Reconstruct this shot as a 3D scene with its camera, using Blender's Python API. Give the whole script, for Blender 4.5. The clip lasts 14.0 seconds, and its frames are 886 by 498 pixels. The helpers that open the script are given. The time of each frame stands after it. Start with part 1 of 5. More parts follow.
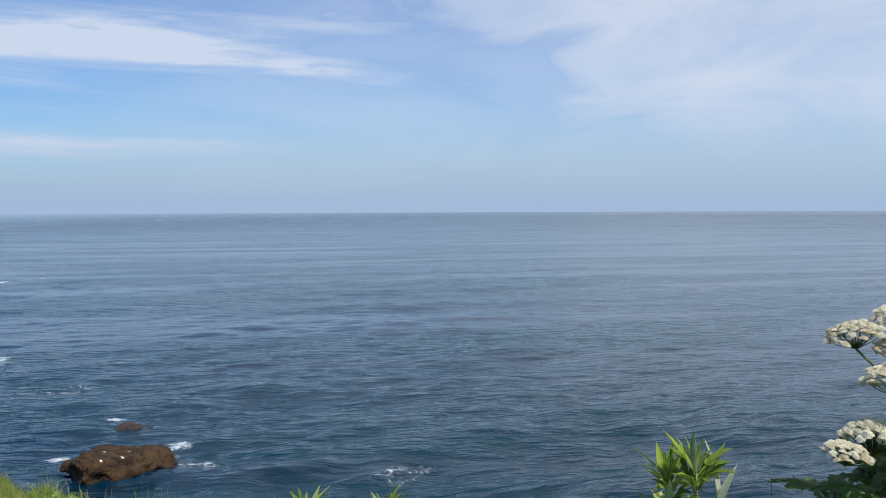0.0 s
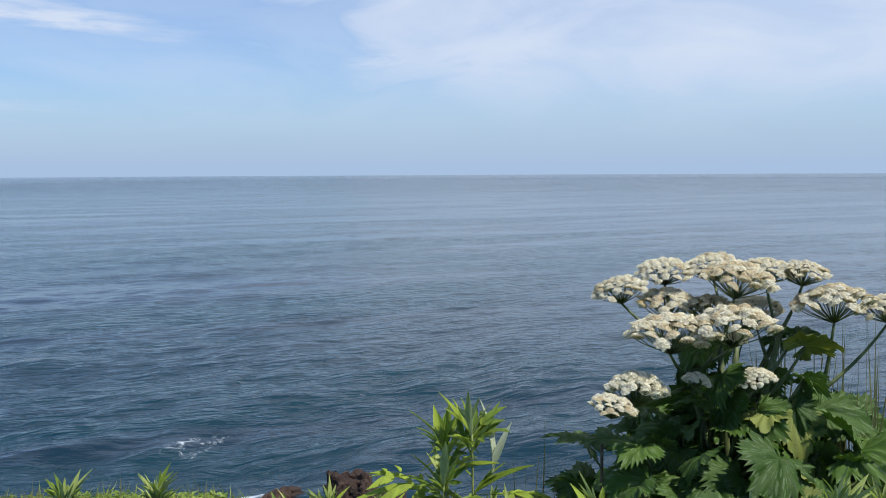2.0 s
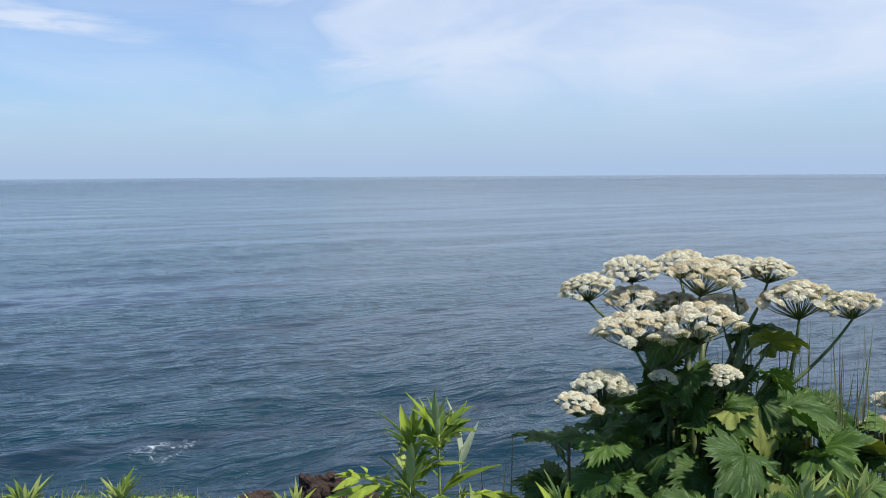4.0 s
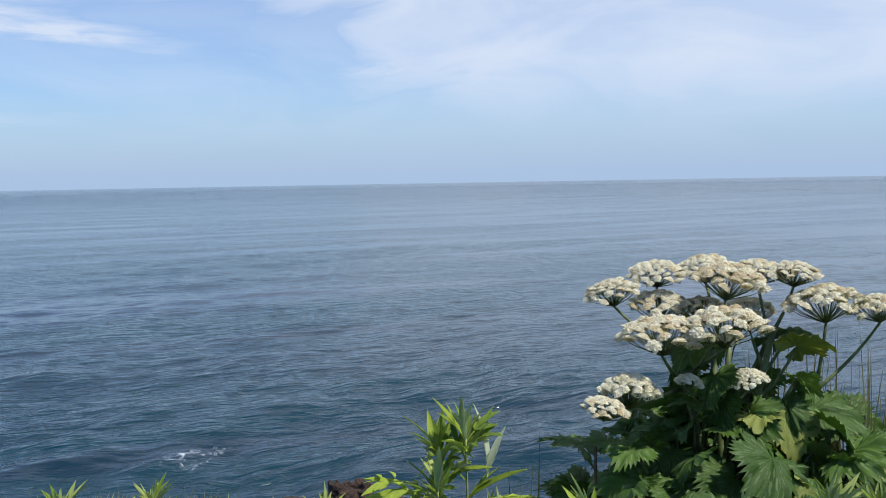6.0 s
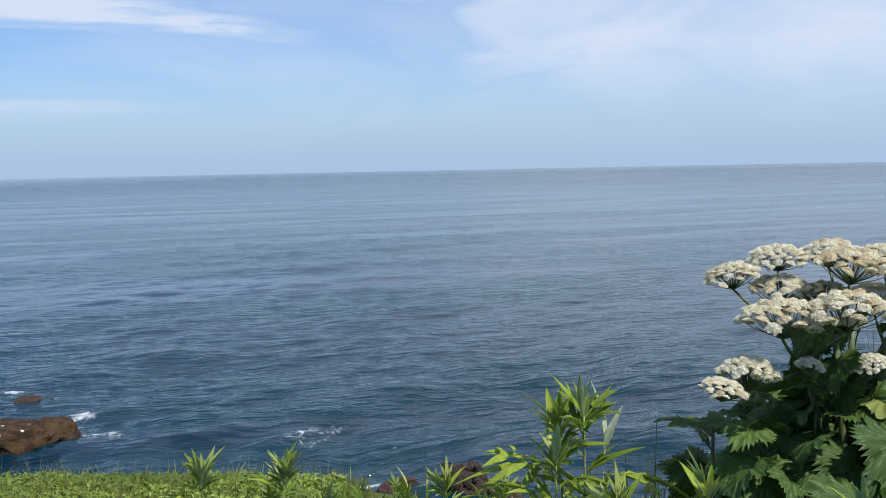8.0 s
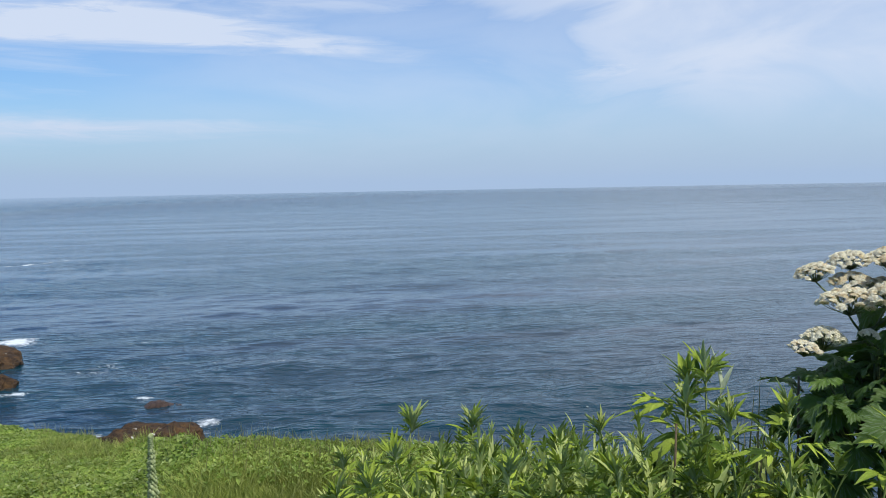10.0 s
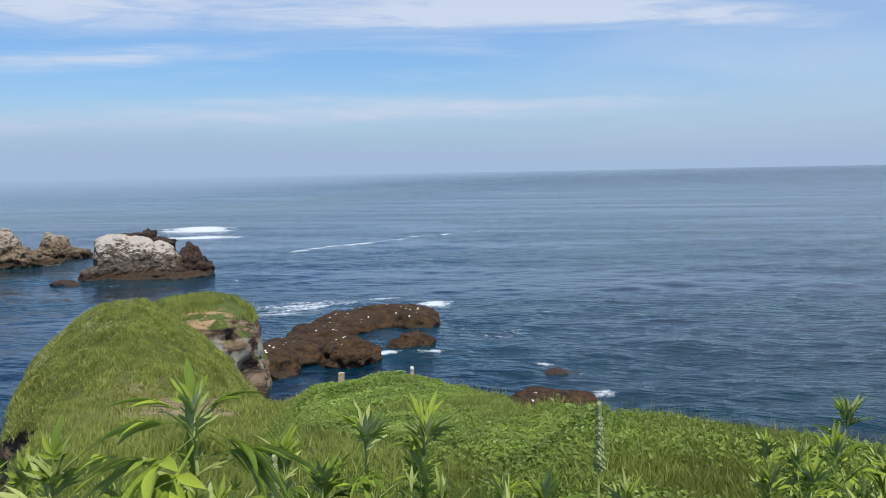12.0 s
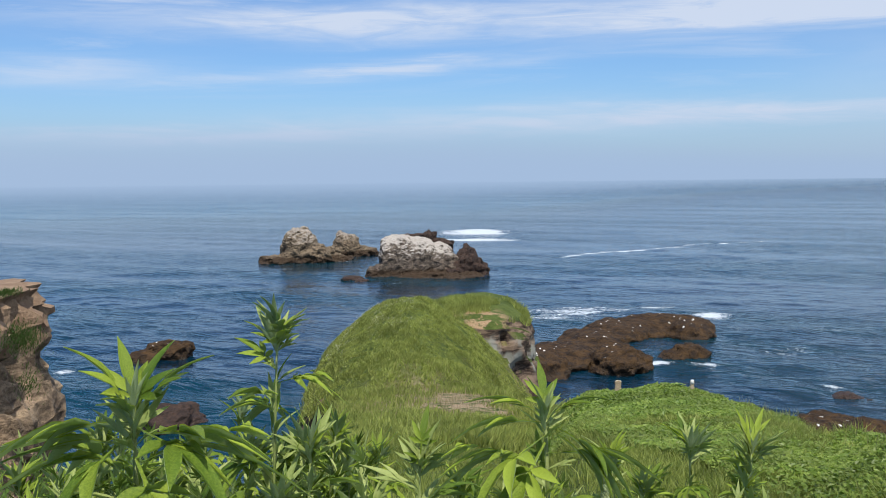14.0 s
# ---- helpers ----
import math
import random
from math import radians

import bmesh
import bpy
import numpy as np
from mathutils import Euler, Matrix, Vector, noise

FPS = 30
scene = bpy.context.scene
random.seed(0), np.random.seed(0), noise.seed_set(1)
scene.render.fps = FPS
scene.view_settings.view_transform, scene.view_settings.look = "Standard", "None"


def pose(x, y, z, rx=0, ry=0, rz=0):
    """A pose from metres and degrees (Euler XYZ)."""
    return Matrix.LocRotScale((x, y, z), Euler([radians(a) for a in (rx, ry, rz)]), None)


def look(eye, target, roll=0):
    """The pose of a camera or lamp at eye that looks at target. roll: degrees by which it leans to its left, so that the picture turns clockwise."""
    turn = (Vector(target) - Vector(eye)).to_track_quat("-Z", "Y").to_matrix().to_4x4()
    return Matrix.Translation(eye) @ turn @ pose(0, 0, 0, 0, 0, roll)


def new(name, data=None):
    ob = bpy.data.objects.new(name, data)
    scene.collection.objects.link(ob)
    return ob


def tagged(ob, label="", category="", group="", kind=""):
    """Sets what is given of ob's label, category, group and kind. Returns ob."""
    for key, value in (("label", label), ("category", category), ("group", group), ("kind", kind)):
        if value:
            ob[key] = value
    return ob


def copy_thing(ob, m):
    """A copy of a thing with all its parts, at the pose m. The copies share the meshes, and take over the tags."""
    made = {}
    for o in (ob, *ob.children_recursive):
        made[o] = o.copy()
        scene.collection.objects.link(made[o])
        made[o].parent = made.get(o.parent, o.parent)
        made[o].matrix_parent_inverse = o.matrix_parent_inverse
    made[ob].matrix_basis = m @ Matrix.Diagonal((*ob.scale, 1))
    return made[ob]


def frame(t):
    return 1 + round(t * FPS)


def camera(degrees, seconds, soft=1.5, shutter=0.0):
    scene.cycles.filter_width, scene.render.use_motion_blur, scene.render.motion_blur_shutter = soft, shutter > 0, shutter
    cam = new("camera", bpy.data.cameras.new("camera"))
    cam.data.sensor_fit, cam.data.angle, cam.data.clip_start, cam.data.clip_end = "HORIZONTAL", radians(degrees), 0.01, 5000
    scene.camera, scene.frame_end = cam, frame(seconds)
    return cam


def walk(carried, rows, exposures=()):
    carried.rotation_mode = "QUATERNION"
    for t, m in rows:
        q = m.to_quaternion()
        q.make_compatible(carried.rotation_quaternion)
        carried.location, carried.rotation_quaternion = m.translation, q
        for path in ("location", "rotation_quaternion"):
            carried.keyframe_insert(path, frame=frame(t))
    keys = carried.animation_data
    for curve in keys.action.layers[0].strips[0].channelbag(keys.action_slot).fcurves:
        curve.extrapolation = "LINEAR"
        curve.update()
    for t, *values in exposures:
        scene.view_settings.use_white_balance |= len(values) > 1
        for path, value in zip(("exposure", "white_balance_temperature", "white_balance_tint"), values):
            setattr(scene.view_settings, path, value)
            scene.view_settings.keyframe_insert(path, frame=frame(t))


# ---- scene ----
cam = camera(51.10, 14.0, soft=0.8)


def turned(x, y, z, yaw, pitch, roll):
    """A camera pose from its place, its turn to the left, its lift above level and its lean."""
    return pose(x, y, z, 90 + pitch, 0, yaw) @ pose(0, 0, 0, 0, 0, roll)


PATH = [
    (0.0, turned(0.942, 0.525, 19.954, -42.27, -2.50, -0.25)),
    (0.5, turned(0.987, 0.546, 19.952, -46.86, -3.02, -0.05)),
    (1.0, turned(1.026, 0.553, 19.942, -50.85, -3.70, 0.25)),
    (1.5, turned(1.033, 0.552, 19.944, -53.70, -4.34, -0.20)),
    (2.0, turned(1.042, 0.554, 19.942, -55.00, -4.80, -0.30)),
    (2.5, turned(1.056, 0.555, 19.938, -56.14, -5.18, -0.20)),
    (3.0, turned(1.066, 0.557, 19.932, -57.15, -5.06, -0.20)),
    (5.5, turned(1.051, 0.541, 19.938, -55.51, -4.22, -0.85)),
    (6.0, turned(1.048, 0.540, 19.936, -55.07, -4.31, -1.00)),
    (6.5, turned(1.045, 0.545, 19.930, -53.57, -4.31, -0.80)),
    (7.0, turned(1.036, 0.539, 19.933, -52.25, -4.60, -0.75)),
    (7.5, turned(1.015, 0.527, 19.940, -51.44, -4.92, -1.25)),
    (8.0, turned(0.983, 0.508, 19.935, -47.98, -5.09, -1.15)),
    (8.2, turned(0.830, 0.400, 19.945, -46.60, -4.75, -1.30)),
    (10.3, turned(0.228, 0.026, 19.969, -40.68, -3.93, -0.81)),
    (10.5, turned(0.223, 0.015, 19.972, -40.26, -3.98, -0.67)),
    (11.0, turned(0.200, -0.009, 19.982, -35.91, -3.99, -1.21)),
    (11.5, turned(0.197, 0.085, 19.967, -25.68, -4.24, -1.40)),
    (12.0, turned(0.148, 0.087, 19.969, -16.75, -4.91, -1.15)),
    (12.5, turned(0.084, 0.040, 19.986, -9.87, -5.09, -0.95)),
    (13.0, turned(0.045, 0.019, 19.996, -5.59, -4.87, -0.68)),
    (13.5, turned(0.015, -0.006, 20.003, -2.48, -4.49, -0.54)),
    (14.0, turned(0.000, 0.000, 20.000, 0.00, -4.33, -0.65)),
]
walk(cam, PATH, [(0.0, -0.08), (1.0, -0.1), (2.0, 0.02), (3.0, 0.1), (6.0, 0.06), (8.2, 0.06), (10.3, 0.0), (12.0, -0.08), (14.0, -0.04)])

# ---- polar plan of the lookout: azimuth in degrees to the left of +y, eye height 20 m above the sea
EYE = 20.0


def at(az, r, z=0.0):
    """A place r metres out from the lookout in the direction az."""
    return Vector((-math.sin(radians(az)) * r, math.cos(radians(az)) * r, z))


def below(el, r):
    """The height that shows el degrees under the horizon at r metres."""
    return EYE - r * math.tan(radians(el))


# ---- light ----
SUN_AZ, SUN_EL = -170.0, 61.0
world = bpy.data.worlds.new("sky")
scene.world = world
world.use_nodes = True


class Nodes:
    """Short-hand for building a node tree."""

    def __init__(self, tree):
        self.tree, self.n, self.l = tree, tree.nodes, tree.links
        self.n.clear()

    def put(self, sock, value):
        if value is None:
            return
        if isinstance(value, bpy.types.NodeSocket):
            self.l.new(value, sock)
        elif sock.type == "RGBA" and len(value) == 3:
            sock.default_value = (*value, 1)
        else:
            sock.default_value = value

    def add(self, kind, out=0, ins=()):
        node = self.n.new(kind)
        for k, v in dict(ins).items():
            self.put(node.inputs[k], v)
        return node.outputs[out] if len(node.outputs) else None

    def math(self, op, a, b=None, c=None, clamp=False):
        node = self.n.new("ShaderNodeMath")
        node.operation, node.use_clamp = op, clamp
        for s, v in zip(node.inputs, (a, b, c)):
            self.put(s, v)
        return node.outputs[0]

    def mix(self, fac, a, b):
        node = self.n.new("ShaderNodeMix")
        node.data_type = "RGBA"
        self.put(node.inputs[0], fac)
        self.put(node.inputs[6], a)
        self.put(node.inputs[7], b)
        return node.outputs[2]

    def ramp(self, fac, lo, hi, a=0.0, b=1.0):
        return self.span(fac, lo, hi, a, b, "SMOOTHSTEP")

    def span(self, fac, lo, hi, a, b, how="LINEAR"):
        node = self.n.new("ShaderNodeMapRange")
        node.interpolation_type = how
        for k, v in enumerate((fac, lo, hi, a, b)):
            self.put(node.inputs[k], v)
        return node.outputs[0]

    def attribute(self, name):
        node = self.n.new("ShaderNodeAttribute")
        node.attribute_name = name
        return node.outputs["Fac"]

    def noise(self, vec, scale, detail=4.0, rough=0.55, warp=0.0):
        return self.add("ShaderNodeTexNoise", ins={"Vector": vec, "Scale": scale, "Detail": detail, "Roughness": rough, "Distortion": warp})

    def stretch(self, vec, s):
        return self.add("ShaderNodeMapping", ins={"Vector": vec, "Scale": s})


def build_sky():
    g = Nodes(world.node_tree)
    d = g.add("ShaderNodeTexCoord", "Generated")
    sep = g.n.new("ShaderNodeSeparateXYZ")
    g.l.new(d, sep.inputs[0])
    x, y, z = sep.outputs
    az = g.math("MULTIPLY", g.math("ARCTAN2", g.math("MULTIPLY", x, -1.0), y), 57.2958)
    el = g.math("MULTIPLY", g.math("ARCSINE", z), 57.2958)
    tex = g.n.new("ShaderNodeTexSky")
    tex.sky_type, tex.sun_disc = "NISHITA", False
    tex.sun_elevation, tex.sun_rotation = radians(SUN_EL), radians(-SUN_AZ)
    tex.air_density, tex.dust_density, tex.ozone_density = 1.0, 0.6, 2.2
    sky = tex.outputs[0]
    vec = g.add("ShaderNodeCombineXYZ", ins={0: az, 1: el, 2: 0.0})
    wisps = g.noise(g.stretch(vec, (0.045, 0.55, 1)), 1.0, 7.0, 0.62, 0.6)
    fine = g.noise(g.stretch(vec, (0.16, 1.2, 1)), 1.0, 6.0, 0.6, 0.8)
    wob = g.math("MULTIPLY", g.math("SUBTRACT", wisps, 0.5), 2.6)
    elw = g.math("ADD", el, wob)

    def streak(a0, e0, wa, we, slope, k):
        da = g.math("SUBTRACT", az, a0)
        de = g.math("SUBTRACT", g.math("SUBTRACT", elw, e0), g.math("MULTIPLY", da, slope))
        q = g.math("ADD", g.math("POWER", g.math("ABSOLUTE", g.math("DIVIDE", da, wa)), 2.0),
                   g.math("POWER", g.math("ABSOLUTE", g.math("DIVIDE", de, we)), 2.0))
        return g.math("MULTIPLY", g.math("EXPONENT", g.math("MULTIPLY", q, -1.0)), k)

    total = None
    for row in STREAKS:
        s = streak(*row)
        total = s if total is None else g.math("ADD", total, s)
    total = g.math("MULTIPLY", total, g.ramp(fine, 0.25, 0.7, 0.45, 1.15))
    # thin high cloud everywhere, and a paler mottled sheet to the south
    puffs = g.noise(g.stretch(vec, (0.085, 0.24, 1)), 1.0, 6.0, 0.55, 0.7)
    edge = g.math("ADD", az, g.math("MULTIPLY", g.math("SUBTRACT", puffs, 0.5), 34.0))
    edge = g.math("ADD", edge, g.math("MULTIPLY", g.math("SUBTRACT", el, 7.0), -1.1))
    veil = g.math("MULTIPLY", g.ramp(edge, -43.0, -55.0), g.ramp(puffs, 0.30, 0.66, 0.62, 0.92))
    veil = g.math("MULTIPLY", veil, g.ramp(el, 1.5, 7.5, 0.45, 1.0))
    thin = g.math("MULTIPLY", g.ramp(az, -14.0, -36.0), g.ramp(puffs, 0.3, 0.7, 0.22, 0.42))
    veil = g.math("MAXIMUM", veil, thin)
    high = g.math("MULTIPLY", g.ramp(wisps, 0.48, 0.75), g.ramp(el, 4.0, 10.0, 0.1, 0.75))
    high = g.math("MULTIPLY", high, g.ramp(az, -58.0, -30.0, 0.35, 1.0))
    cover = g.math("MAXIMUM", g.math("MAXIMUM", total, veil), high, clamp=True)
    cover = g.math("MINIMUM", cover, 0.9)
    blue = g.n.new("ShaderNodeMix")
    blue.data_type, blue.blend_type = "RGBA", "MULTIPLY"
    blue.inputs[0].default_value = 1.0
    g.put(blue.inputs[6], sky)
    g.put(blue.inputs[7], SKY_TINT)
    col = g.mix(cover, blue.outputs[2], CLOUD)
    haze = g.math("POWER", g.ramp(el, 8.0, -0.5), 1.9)
    col = g.mix(g.math("MULTIPLY", haze, 0.92), col, HAZE)
    bg = g.add("ShaderNodeBackground", ins={"Color": col, "Strength": SKY_STRENGTH})
    g.add("ShaderNodeOutputWorld", ins={"Surface": bg})


# bands of cloud: azimuth, elevation, half-widths, slope, density
STREAKS = [
    (5.0, 6.5, 11.0, 0.42, -0.075, 0.75),
    (-29.0, 8.8, 11.0, 0.75, 0.075, 0.95),
    (-15.0, 8.9, 9.0, 0.8, 0.04, 0.8),
    (14.0, 2.6, 16.0, 0.55, -0.03, 0.85),
    (-16.0, 3.6, 18.0, 0.80, 0.0, 0.95),
    (6.0, 9.4, 16.0, 1.0, 0.0, 0.9),
    (22.0, 6.3, 6.0, 0.8, 0.0, 0.55),
    (-24.0, 10.5, 9.0, 1.0, 0.03, 0.85),
    (-36.0, 11.3, 8.0, 0.9, 0.03, 0.5),
    (-22.0, 9.6, 9.0, 0.8, 0.05, 0.8),
    (-51.5, 6.6, 3.0, 0.7, -0.12, 0.6),
    (-60.0, 8.6, 13.0, 2.2, 0.0, 0.6),
    (-49.5, 2.7, 4.5, 0.22, 0.0, 0.4),
    (-45.5, 4.2, 2.2, 0.3, 0.0, 0.3),
]
SKY_STRENGTH = 0.114
SKY_TINT = (0.66, 0.90, 1.22)
CLOUD = (5.9, 6.6, 7.9)
HAZE = (3.4, 4.6, 6.5)
build_sky()

sun = new("sun", bpy.data.lights.new("sun", "SUN"))
sun.data.energy, sun.data.angle, sun.data.color = 4.5, radians(0.6), (1.0, 0.95, 0.87)
sun.matrix_world = look((0, 0, 60), Vector((0, 0, 60)) - at(SUN_AZ, math.cos(radians(SUN_EL)), math.sin(radians(SUN_EL))))


# ---- materials ----
def material(name, build):
    m = bpy.data.materials.new(name)
    m.use_nodes = True
    g = Nodes(m.node_tree)
    shader = build(g)
    g.add("ShaderNodeOutputMaterial", ins={"Surface": shader})
    return m


def bump(g, height, strength, distance):
    return g.add("ShaderNodeBump", ins={"Strength": strength, "Distance": distance, "Height": height})


def principled(g, color, rough=0.6, normal=None, spec=0.5, **more):
    return g.add("ShaderNodeBsdfPrincipled", ins={"Base Color": color, "Roughness": rough, "Normal": normal, "Specular IOR Level": spec, **more})


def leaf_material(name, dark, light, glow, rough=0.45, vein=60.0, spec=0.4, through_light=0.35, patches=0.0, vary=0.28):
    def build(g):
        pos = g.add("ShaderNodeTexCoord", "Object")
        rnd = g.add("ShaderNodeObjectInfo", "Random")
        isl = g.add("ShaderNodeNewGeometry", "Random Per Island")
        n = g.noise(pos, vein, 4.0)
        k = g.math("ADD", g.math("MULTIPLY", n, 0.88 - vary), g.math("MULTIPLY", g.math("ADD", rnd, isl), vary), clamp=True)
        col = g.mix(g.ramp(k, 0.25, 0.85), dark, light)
        # noise patches darken the colour; in the thicket they stand in for shade
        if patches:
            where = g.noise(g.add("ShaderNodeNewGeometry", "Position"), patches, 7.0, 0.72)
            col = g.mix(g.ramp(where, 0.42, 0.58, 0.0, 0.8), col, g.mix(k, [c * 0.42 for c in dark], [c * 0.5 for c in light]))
        fine = g.noise(pos, vein * 5, 3.0)
        nor = bump(g, fine, 0.35, 0.002)
        s = principled(g, col, rough, nor, spec)
        t = g.add("ShaderNodeBsdfTranslucent", ins={"Color": g.mix(0.6, col, glow), "Normal": nor})
        return g.add("ShaderNodeMixShader", ins={0: through_light, 1: s, 2: t})
    return material(name, build)


def plain(name, a, b, scale, rough=0.7, bumpiness=0.4, depth=0.004, spec=0.3):
    def build(g):
        pos = g.add("ShaderNodeTexCoord", "Object")
        n = g.noise(pos, scale, 6.0, 0.6)
        f = g.noise(pos, scale * 7, 4.0, 0.6)
        k = g.math("ADD", g.math("MULTIPLY", n, 0.65), g.math("MULTIPLY", f, 0.35))
        return principled(g, g.mix(g.ramp(k, 0.33, 0.67), a, b), rough, bump(g, f, bumpiness, depth), spec)
    return material(name, build)


def build_water(g):
    pos = g.add("ShaderNodeNewGeometry", "Position")
    sep = g.n.new("ShaderNodeSeparateXYZ")
    g.l.new(pos, sep.inputs[0])
    r = g.math("SQRT", g.math("ADD", g.math("MULTIPLY", sep.outputs[0], sep.outputs[0]), g.math("MULTIPLY", sep.outputs[1], sep.outputs[1])))
    # crests lie across the wind, so the grain of the water is drawn out along them
    along = g.add("ShaderNodeMapping", ins={"Vector": pos, "Rotation": (0, 0, radians(30))})
    chop = g.noise(g.stretch(along, (0.30, 1.0, 1.0)), 0.72, 4.0, 0.52, 0.5)
    ripple = g.noise(g.stretch(along, (0.42, 1.0, 1.0)), 1.9, 3.0, 0.5, 0.4)
    swell = g.noise(g.stretch(along, (0.22, 1, 1)), 0.075, 3.0, 0.5, 0.4)
    h = g.math("ADD", g.math("MULTIPLY", chop, 1.0), g.math("ADD", g.math("MULTIPLY", ripple, 0.20), g.math("MULTIPLY", swell, 1.2)))
    patch = g.noise(g.stretch(along, (0.16, 1, 1)), 0.034, 4.0, 0.55, 0.8)
    calm = g.ramp(patch, 0.36, 0.64, 0.35, 1.6)
    # the farther off, the more the eye sees only the faces of the higher waves
    rise = g.math("ADD", g.ramp(r, 60.0, 200.0, 1.25, 0.60), g.ramp(r, 600.0, 1500.0, 0.0, 0.9))
    nor = bump(g, h, 1.0, g.math("MULTIPLY", g.math("MULTIPLY", rise, calm), 0.42))
    deep = g.mix(g.ramp(patch, 0.35, 0.65), (0.001, 0.015, 0.032), (0.002, 0.031, 0.047))
    water = principled(g, deep, g.ramp(r, 60.0, 1200.0, 0.08, 0.16), nor, 0.5, IOR=1.33, **{"Specular Tint": (0.86, 0.98, 1.0)})
    foam = g.attribute("foam")
    lace = g.noise(g.stretch(pos, (0.8, 0.8, 1)), 1.1, 8.0, 0.72, 1.2)
    broad = g.noise(g.stretch(pos, (0.7, 1.0, 1.0)), 0.16, 5.0, 0.65, 0.8)
    torn = g.math("ADD", g.math("MULTIPLY", g.math("SUBTRACT", lace, 0.5), 1.4), g.math("MULTIPLY", g.math("SUBTRACT", broad, 0.5), 1.1))
    fm = g.ramp(g.math("ADD", foam, torn), 0.40, 0.84)
    fm = g.math("MULTIPLY", g.math("MULTIPLY", fm, 0.9), g.ramp(foam, 0.02, 0.12))
    white = principled(g, (0.62, 0.68, 0.72), 0.7, nor)
    return g.add("ShaderNodeMixShader", ins={0: fm, 1: water, 2: white})


def build_ground(g):
    pos = g.add("ShaderNodeNewGeometry", "Position")
    nor = g.n.new("ShaderNodeSeparateXYZ")
    g.l.new(g.add("ShaderNodeNewGeometry", "True Normal"), nor.inputs[0])
    big = g.noise(pos, 0.35, 5.0)
    mid = g.noise(pos, 2.6, 6.0, 0.65)
    fine = g.noise(pos, 22.0, 4.0, 0.7)
    grass = g.mix(g.ramp(g.math("ADD", g.math("MULTIPLY", big, 0.5), g.math("MULTIPLY", mid, 0.5)), 0.38, 0.62), (0.050, 0.075, 0.016), (0.110, 0.140, 0.036))
    grass = g.mix(g.math("MULTIPLY", g.ramp(fine, 0.45, 0.7), 0.6), grass, (0.028, 0.048, 0.011))
    dry = g.mix(g.ramp(fine, 0.4, 0.65), (0.28, 0.20, 0.13), (0.42, 0.33, 0.21))
    far = g.n.new("ShaderNodeVectorMath")
    far.operation = "DISTANCE"
    g.l.new(pos, far.inputs[0])
    far.inputs[1].default_value = at(-0.6, 23.5, 14.2)
    away = far.outputs["Value"]
    worn = g.math("MULTIPLY", g.ramp(away, 6.2, 2.8), g.ramp(mid, 0.40, 0.54))
    grass = g.mix(worn, grass, dry)
    brow = g.n.new("ShaderNodeVectorMath")
    brow.operation = "DISTANCE"
    g.l.new(g.stretch(pos, (1.0, 1.0, 0.5)), brow.inputs[0])
    brow.inputs[1].default_value = at(-1.6, 40.0, 7.2)
    soil = g.math("MULTIPLY", g.ramp(brow.outputs["Value"], 2.4, 1.0), g.ramp(g.noise(pos, 1.6, 5.0, 0.65), 0.46, 0.56))
    grass = g.mix(soil, grass, g.mix(g.ramp(fine, 0.35, 0.65), (0.27, 0.165, 0.085), (0.42, 0.31, 0.19)))
    strata = g.noise(g.stretch(pos, (0.5, 0.5, 2.2)), 1.3, 7.0, 0.68, 0.4)
    rock = g.mix(g.ramp(strata, 0.40, 0.62), (0.045, 0.032, 0.026), (0.30, 0.215, 0.15))
    rock = g.mix(g.ramp(g.noise(pos, 0.7, 3.0), 0.52, 0.66), rock, (0.30, 0.30, 0.26))
    slope = g.math("ADD", nor.outputs[2], g.math("MULTIPLY", g.math("SUBTRACT", mid, 0.5), 0.5))
    col = g.mix(g.ramp(slope, 0.50, 0.66), rock, grass)
    h = g.math("ADD", g.math("MULTIPLY", strata, 1.0), g.math("MULTIPLY", fine, 0.3))
    return principled(g, col, 0.9, bump(g, h, 0.8, 0.12), 0.15)


